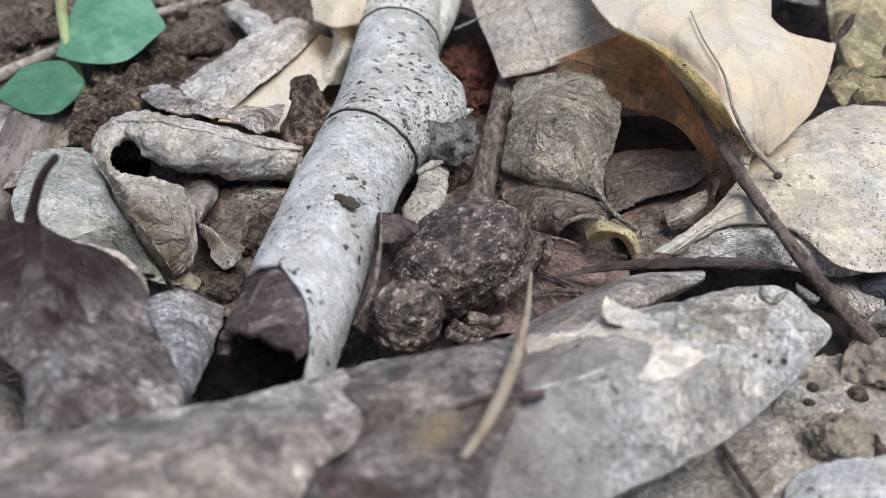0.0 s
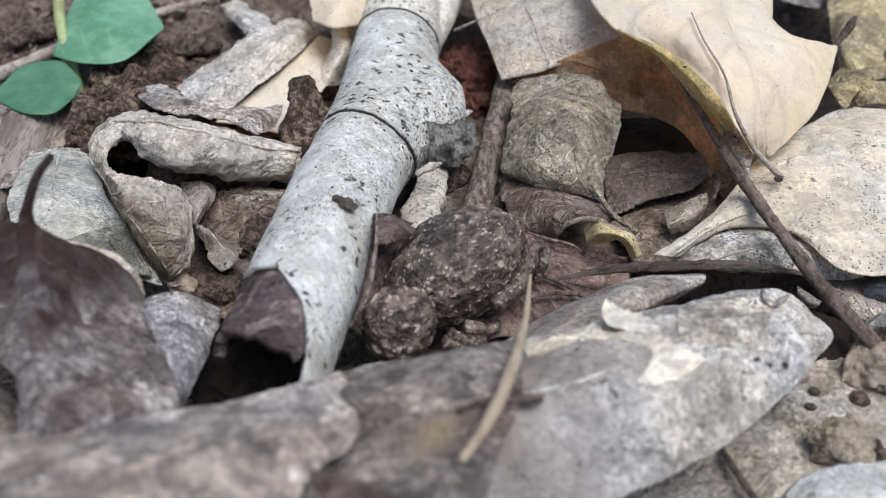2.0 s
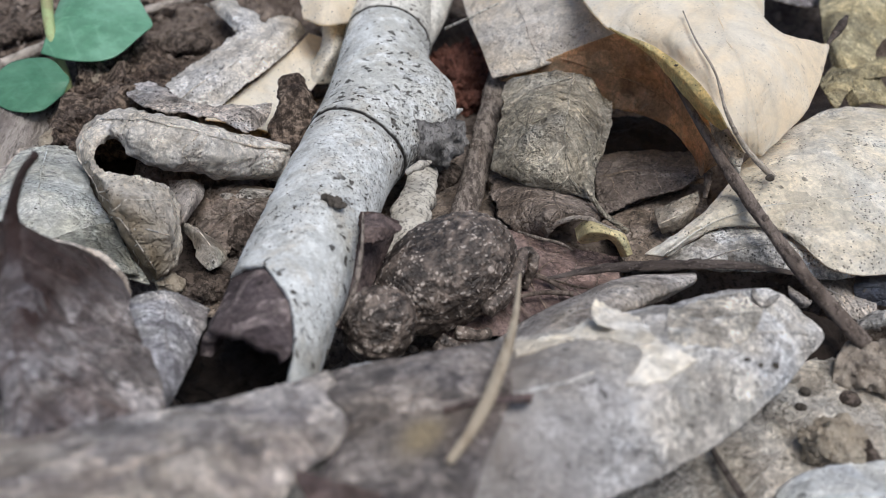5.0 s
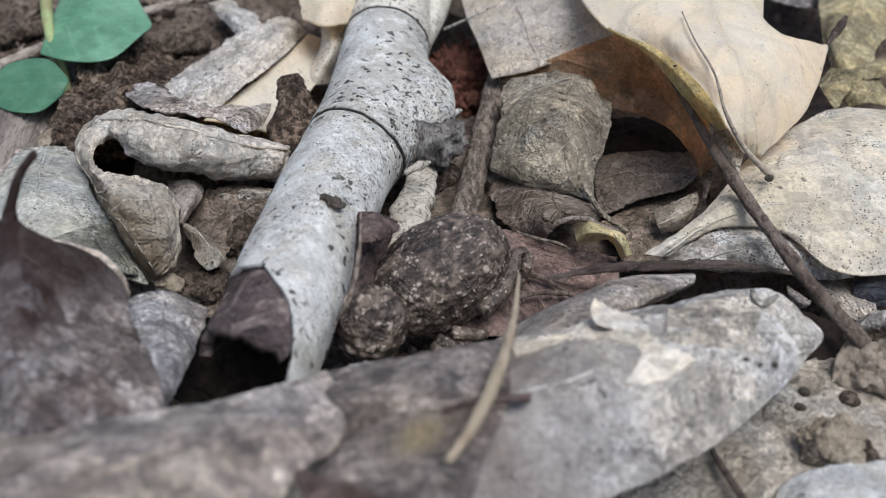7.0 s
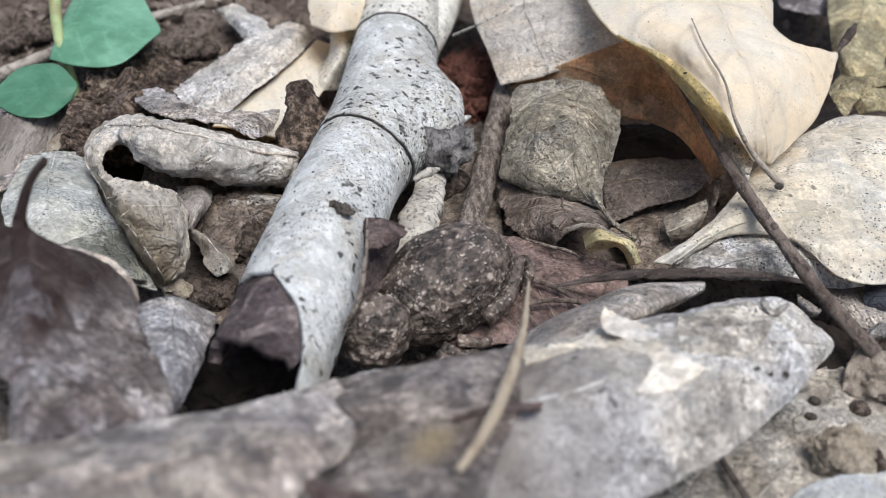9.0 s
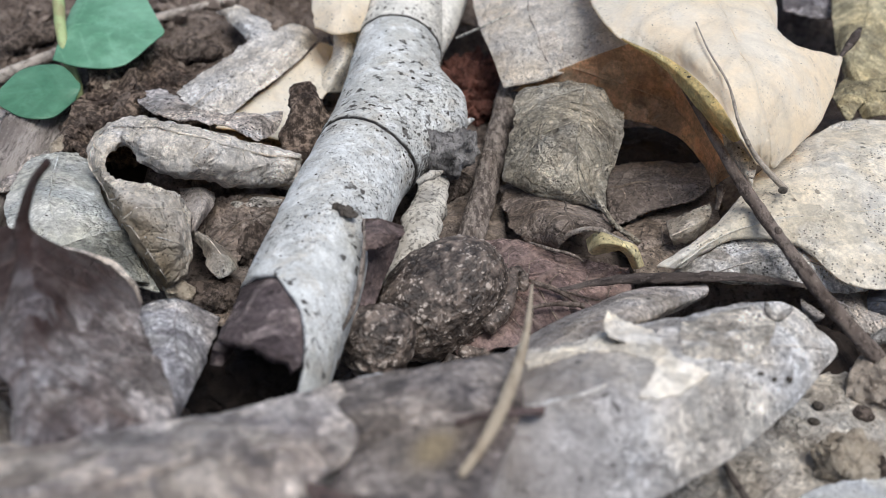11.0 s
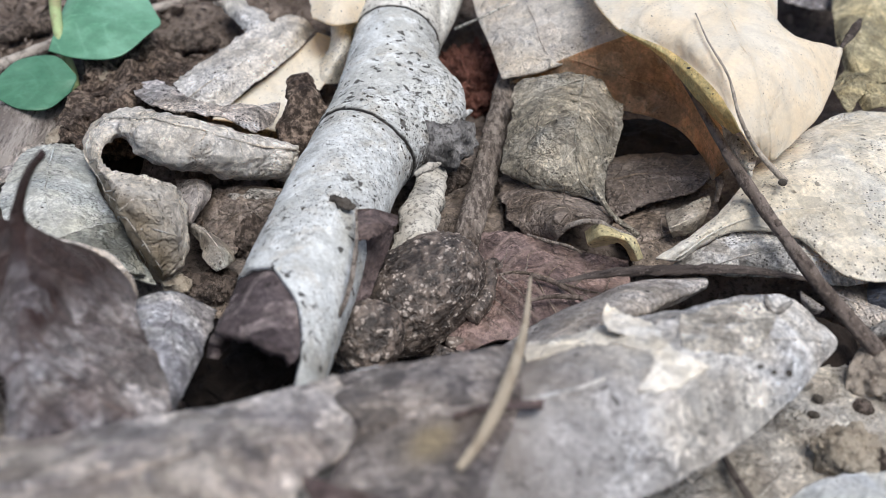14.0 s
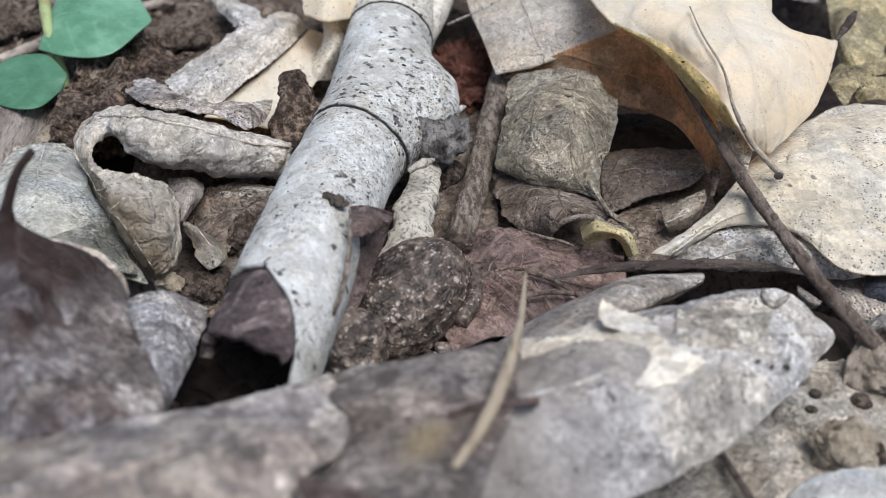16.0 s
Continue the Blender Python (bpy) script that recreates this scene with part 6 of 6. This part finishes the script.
def litter():
    rng = np.random.default_rng(8)
    vs, fs, ms, total = [], [], [], 0
    for k in range(520):
        a, r = rng.uniform(0, 6.28), 130 + 900 * rng.random() ** 1.6
        x, y = r * math.cos(a), 20 + r * math.sin(a)
        if -120 < y < 175 and abs(x) < 165 + 0.35 * max(0, y):
            continue
        if math.hypot(x, y + 150) < 110:
            continue
        size, wide, bend = rng.uniform(30, 55), rng.uniform(0.3, 0.5), rng.uniform(-0.5, 0.5)
        s = np.linspace(-1, 1, 5)
        turn = np.array(Euler((rng.uniform(-0.35, 0.35), rng.uniform(-0.35, 0.35), rng.uniform(0, 6.28))).to_matrix())
        mk = lambda side: [((size * q, side * size * wide * (1 - q * q) ** 0.7, size * (bend * q * q * 0.5 + 0.2 * abs(side) * rng.uniform(0.3, 1.0))) @ turn.T) + (x, y, rng.uniform(3, 7)) for q in s]
        v, f, m, _ = sheet([mk(-1), mk(0), mk(1)], 22, 14, 0.03, 1.2, 7, seed=k)
        vs.append(v)
        ms.append(m)
        fs.append(f + total)
        total += len(v)
    for k in range(4):
        part = [i for i in range(len(vs)) if i % 4 == k]
        n, faces = 0, []
        for i in part:
            faces.append(fs[i] - fs[i].min() + n)
            n += len(vs[i])
        ob = mesh_object("leaf_litter", np.concatenate([vs[i] for i in part]), np.concatenate(faces), (GREY_LEAF, TAN_LEAF, BROWN_LEAF, FRONT_LEAF)[k], attrs={"vein": np.concatenate([ms[i] for i in part])})
        tagged(ob, "loose layer of dry fallen leaves", "leaf litter", kind="stuff")


CRUMB = bark_material("crumb", (0.29, 0.24, 0.205), (0.17, 0.135, 0.112), (0.055, 0.042, 0.035), (1, 1, 1), 300, specks=0.3)
GROUND = np.array([v.co[:] for v in ground_sheet.data.vertices]) / MM
GROUND = GROUND[(np.abs(GROUND[:, 0]) < 200) & (np.abs(GROUND[:, 1]) < 220)]

def debris():
    rng = np.random.default_rng(31)
    vs, fs, bv, bf = [], [], *ball((0, 0, 0), (1, 1, 1), 1)[:2]
    for k in range(1500):
        g = GRIDS[rng.integers(0, len(GRIDS))]
        i, j = rng.integers(2, g.shape[0] - 2), rng.integers(2, g.shape[1] - 2)
        n = np.cross(g[i + 1, j] - g[i - 1, j], g[i, j + 1] - g[i, j - 1])
        n = n / (np.linalg.norm(n) + 1e-9)
        n = n * (1 if n[2] > 0 else -1)
        if n[2] < 0.45:
            continue
        r = rng.uniform(0.05, 0.15) * (2.0 if rng.random() < 0.05 else 1.0)
        a = rng.uniform(0, 6.28)
        side = np.cross(n, (math.cos(a), math.sin(a), 0.3))
        side /= np.linalg.norm(side)
        m = np.stack([side * r * rng.uniform(1.0, 1.9), np.cross(n, side) * r, n * r * 0.5], 0)
        fs += [tuple(x + len(vs) * len(bv) for x in q) for q in bf]
        vs.append(bv * rng.uniform(0.7, 1.3, (len(bv), 1)) @ m + g[i, j] + n * 0.3 * r)
    tagged(mesh_object("leaf_debris", np.concatenate(vs), fs, WART, smooth=False), "tiny dark crumbs scattered on the leaves", "debris", kind="stuff")


def bark_chips():
    """Angular shards of rotting bark heaped behind the curled leaf."""
    rng = np.random.default_rng(44)
    vs, fs, bv, bf = [], [], *ball((0, 0, 0), (1, 1, 1), 2)[:2]
    for k in range(700):
        a, r = rng.uniform(0, 6.28), rng.random() ** 0.6
        x, y = -68 + 16 * r * math.cos(a), 41 + 21 * r * math.sin(a)
        if x < -70.5:
            continue
        size = rng.uniform(0.8, 2.3) * (1.5 if rng.random() < 0.15 else 1.0)
        shape = np.array((size * rng.uniform(0.9, 2.4), size, size * rng.uniform(0.25, 0.6)))
        e = np.array(Euler((rng.uniform(-0.9, 0.9), rng.uniform(-0.9, 0.9), rng.uniform(0, 6.28))).to_matrix())
        q = np.sign(bv) * np.abs(bv) ** 0.7 * (1 + 0.45 * value_noise(bv + 3.1 * k, 0.5, 3, 2))[:, None]
        vs.append((q * shape) @ e.T + (x, y, max(5.0, ground_height(x, y)) + rng.uniform(-0.5, 3.4)))
        fs += [tuple(i + (len(vs) - 1) * len(bv) for i in p) for p in bf]
    tagged(mesh_object("bark_chips", np.concatenate(vs), fs, ROUGH_BARK, smooth=False), "loose heap of rough red brown rotting bark chips", "bark", kind="stuff")


crumbs()
bark_chips()
litter()
debris()


# ---- the seedling ----
def seedling():
    top = thing("seedling", (-81.9, 64.2, 0.0), "young green seedling with two round leaves", "plant")
    v, f = pipe([(-75.2, 46.5, 3.5), (-75.7, 47.9, 8.0), (-76.9, 49.2, 12.0), (-78.7, 53.2, 15.2), (-79.6, 56.8, 18.5), (-80.6, 62.1, 23.0)], [0.95, 1.0, 1.05, 1.15, 1.25, 1.3], 50, 14)
    mesh_object("stem", v, f, STEM_GREEN, top)
    for k, g in enumerate((
        [[(-79.9, 64.7, 16.0), (-78.0, 75.4, 18.0), (-69.9, 75.4, 18.0), (-58.6, 57.0, 16.0)],
         [(-79.2, 53.5, 15.2), (-74.6, 55.7, 16.0), (-66.9, 55.7, 16.0), (-58.1, 55.5, 16.0)],
         [(-79.5, 47.7, 13.0), (-72.9, 44.8, 13.0), (-64.7, 44.8, 13.5), (-58.2, 54.0, 16.0)]],
        [[(-72.3, 40.8, 11.5), (-78.0, 46.6, 12.5), (-84.4, 44.9, 12.5), (-87.9, 35.2, 11.5)],
         [(-72.0, 39.4, 11.0), (-77.1, 38.5, 11.5), (-82.4, 37.4, 11.5), (-87.9, 34.5, 11.5)],
         [(-72.7, 37.5, 9.5), (-75.4, 31.0, 9.5), (-80.5, 30.1, 10.0), (-87.5, 34.1, 11.0)]],
    )):
        v, f, mask, _ = sheet(g, 60, 40, 0.0, 0.25, 4, 0.5, 0.06, 0.3, seed=60 + k)
        # the lower blade gets the green that has shade put into it
        mesh_object("leaf_blade", v, f, (GREEN, SHADED_GREEN)[k], top, attrs={"vein": mask})


seedling()


# ---- the toad ----
def warty(centre, axis, size, seed, count, detail=6, grow=0.5, egg=0.0, bars=0.0, row=False):
    """A warty lump: half lengths along axis, across it and through it, with pale warts and dark pits."""
    _, f, d = ball((0, 0, 0), (1, 1, 1), detail)
    long = np.array(axis, float) / np.linalg.norm(axis)
    over = np.array((0, 0, 1.0)) - long[2] * long
    over /= np.linalg.norm(over)
    m = np.stack([long, np.cross(over, long), over], 0)
    shape = np.sign(d) * np.abs(d) ** 0.93
    wide = 1 + egg * shape[:, :1]
    v = (shape * np.array(size) * np.hstack([np.ones_like(wide), wide, wide])) @ m + np.array(centre)
    n = d @ m
    rng = np.random.default_rng(seed)
    wart, pit = np.zeros(len(v)), np.zeros(len(v))
    spots = d[rng.integers(0, len(d), count)]
    if row:
        q = np.linspace(-0.7, 0.8, 15)
        spots[:15] = np.stack([q, -np.sqrt(1 - q**2) * 0.80, np.sqrt(1 - q**2) * 0.60], 1)
    for k, s in enumerate(spots):
        r = (rng.uniform(0.20, 0.40) if rng.random() < 0.85 else rng.uniform(0.42, 0.62)) / np.mean(size)
        wart = np.maximum(wart, np.exp(-(((d - s) ** 2).sum(1) / r**2) ** 1.5) * rng.uniform(0.35, 1.0))
    for s in d[rng.integers(0, len(d), count // 4)]:
        r = rng.uniform(0.6, 1.15) / np.mean(size)
        pit = np.maximum(pit, np.exp(-(((d - s) ** 2).sum(1) / r**2) ** 2))
    if bars:
        turn = np.arctan2(d[:, 1], d[:, 0]) * 10 + 2.2 * d[:, 2] + 0.8 * value_noise(v, 2.5, seed)
        rung = np.clip(np.sin(turn) * 1.6, 0, 1) * np.clip(0.5 + np.sin(d[:, 2] * 19 + 2 * value_noise(v, 2, seed + 2)) * 1.3, 0, 1)
        wart = np.maximum(wart * 0.6, bars * rung)
    wart, pit = wart * (1 - 0.6 * pit), pit * (1 - wart)
    rough = value_noise(v, 6, seed, 2) * 0.5 + value_noise(v, 0.9, seed + 1, 2) * 0.12
    return v + n * (grow * wart - 0.18 * pit + rough)[:, None], f, {"wart": wart, "pit": pit}


def toad_parts():
    top = thing("toad", TOAD_BASE, "small dark brown warty toad digging backwards into the leaves", "toad")
    v, f, w = warty(BODY, (0.84, 0.44, 0.28), (12.2, 8.4, 8.3), 71, 950, 6, 0.34, 0.05, row=True)
    mesh_object("body", v, f, SKIN, top, attrs=w)
    v, f, w = warty(KNEE, (0.35, 0.2, 0.9), (5.8, 5.3, 5.3), 72, 320, 6, 0.34, bars=0.75)
    leg = mesh_object("hind_leg", v, f, SKIN, top, "folded warty hind leg", attrs=w)
    bare = lambda verts: {"wart": np.clip(value_noise(verts, 0.8, 4, 2), 0, 1), "pit": np.zeros(len(verts))}
    arm_v, arm_f = pipe([(8.5, -22.3, 8.0), (11.6, -20.7, 9.5), (14.2, -16.1, 11.0), (15.4, -12.5, 11.5), (16.7, -12.1, 11.0), (16.9, -13.5, 9.5), (15.5, -14.1, 6.0)], [1.5, 1.4, 1.2, 1.1, 1.0, 0.9, 0.7], 60, 18, 0.3, 73, 1.2)
    arm = mesh_object("forearm", arm_v, arm_f, SKIN, top, "thin bent forearm", attrs=bare(arm_v))
    for k, (a, b, c) in enumerate((((1.4, -26.7, 6.0), (4.5, -27.0, 4.5), (6.7, -25.6, 3.5)), ((0.5, -27.5, 5.0), (3.6, -27.7, 4.0), (5.8, -26.9, 3.0)), ((4.0, -24.5, 5.5), (7.2, -24.2, 4.6), (9.0, -22.8, 3.6)))):
        tv, tf = pipe([a, b, c], [1.2, 0.85, 1.0], 20, 12, 0.25, 74 + k)
        mesh_object("toe", tv, tf, SKIN, top, attrs=bare(tv))
    return top, leg, arm


TOAD_BASE, BODY, KNEE = (3.1, -4.6, 0.0), (2.7, -15.5, 10.1), (-5.5, -28.7, 9.5)
toad, hind_leg, forearm = toad_parts()

# seconds, millimetres and degrees by which the toad has shifted, tipped and turned from where it began
TOAD_SHIFT = [
    (0, 0.00, 0.00, 0.00, 0.0, 0.0),
    (0.5, -0.06, -0.30, -0.05, -0.2, 0.2),
    (1, -0.21, -0.38, -0.09, -0.5, 0.5),
    (1.5, -0.12, -0.98, -0.14, -0.8, 0.8),
    (2, -0.62, -1.41, -0.44, -1.0, 1.0),
    (2.5, -0.75, -1.36, -0.74, -1.2, 1.2),
    (3, -0.78, -1.24, -1.05, -1.5, 1.5),
    (3.5, -0.84, -1.01, -1.35, -1.8, 1.8),
    (4, -0.54, -1.87, -1.66, -2.0, 2.0),
    (6.5, -1.71, -1.69, -2.67, -3.5, 4.0),
    (7, -1.90, -1.73, -2.87, -3.8, 4.4),
    (7.5, -2.79, -1.66, -3.17, -4.1, 4.8),
    (8, -2.90, -2.05, -3.47, -4.4, 5.2),
    (8.5, -3.00, -1.94, -3.77, -4.7, 5.6),
    (9, -3.01, -1.25, -4.07, -5.0, 6.0),
    (11.5, -5.43, -2.61, -7.45, -10.0, 13.1),
    (12, -6.33, -2.41, -8.00, -11.0, 14.6),
    (12.5, -7.36, -2.17, -8.54, -12.0, 16.0),
    (13, -7.91, -1.87, -8.88, -12.4, 16.6),
    (13.5, -8.08, -2.08, -9.14, -12.9, 17.1),
    (14, -8.06, -2.17, -9.40, -13.3, 17.7),
    (14.5, -8.12, -2.11, -9.66, -13.7, 18.3),
    (15, -8.12, -2.14, -9.92, -14.1, 18.9),
    (15.5, -9.27, -3.49, -10.18, -14.6, 19.4),
    (16, -9.53, -4.01, -10.44, -15.0, 20.0),
]
# the same for its hind leg, against the body
LEG_SHIFT = [
    (0, 0.00, 0.00, 0.00),
    (0.5, -0.16, 0.22, -0.06),
    (1, -0.28, 0.09, -0.12),
    (1.5, -0.53, 0.59, -0.17),
    (2, -0.58, 0.57, -0.17),
    (2.5, -0.63, 0.69, -0.16),
    (3, -0.87, 0.77, -0.16),
    (3.5, -1.01, 0.82, -0.15),
    (4, -1.50, 1.35, -0.13),
    (6.5, -2.86, 2.33, -0.06),
    (7, -3.01, 2.34, -0.05),
    (7.5, -2.86, 1.92, -0.01),
    (8, -3.15, 2.07, 0.06),
    (8.5, -3.33, 2.07, 0.13),
    (9, -3.36, 2.35, 0.22),
    (11.5, -3.33, 2.65, 0.98),
    (12, -3.26, 2.34, 0.99),
    (12.5, -2.90, 2.09, 1.01),
    (13, -2.97, 1.95, 0.96),
    (13.5, -3.22, 2.04, 0.97),
    (14, -3.44, 2.21, 1.00),
    (14.5, -3.65, 2.37, 1.03),
    (15, -3.84, 2.58, 1.07),
    (15.5, -3.85, 2.25, 0.97),
    (16, -4.16, 2.31, 0.98),
]


# and for the flake of bark that it pushes aside: shift and lean
FLAKE_SHIFT = [(0, 0, 0, 0, 0), (4, -0.25, 0, 0.15, -2), (9, -0.45, 0, 0.35, -4), (12, -0.75, 0.1, 0.8, -8), (14, -0.85, 0.1, 0.95, -9), (16, -0.80, 0.1, 1.0, -9)]


def motions():
    at = flake.location / MM
    walk(flake, [(t, pose(*((at + Vector((x, y, z))) * MM), 0, lean, 0)) for t, x, y, z, lean in FLAKE_SHIFT])
    base = Vector(TOAD_BASE)
    walk(toad, [(t, pose(*((base + Vector((x, y, z))) * MM), pitch, 0, yaw)) for t, x, y, z, pitch, yaw in TOAD_SHIFT])
    walk(hind_leg, [(t, pose(x * MM, y * MM, z * MM)) for t, x, y, z in LEG_SHIFT])


motions()
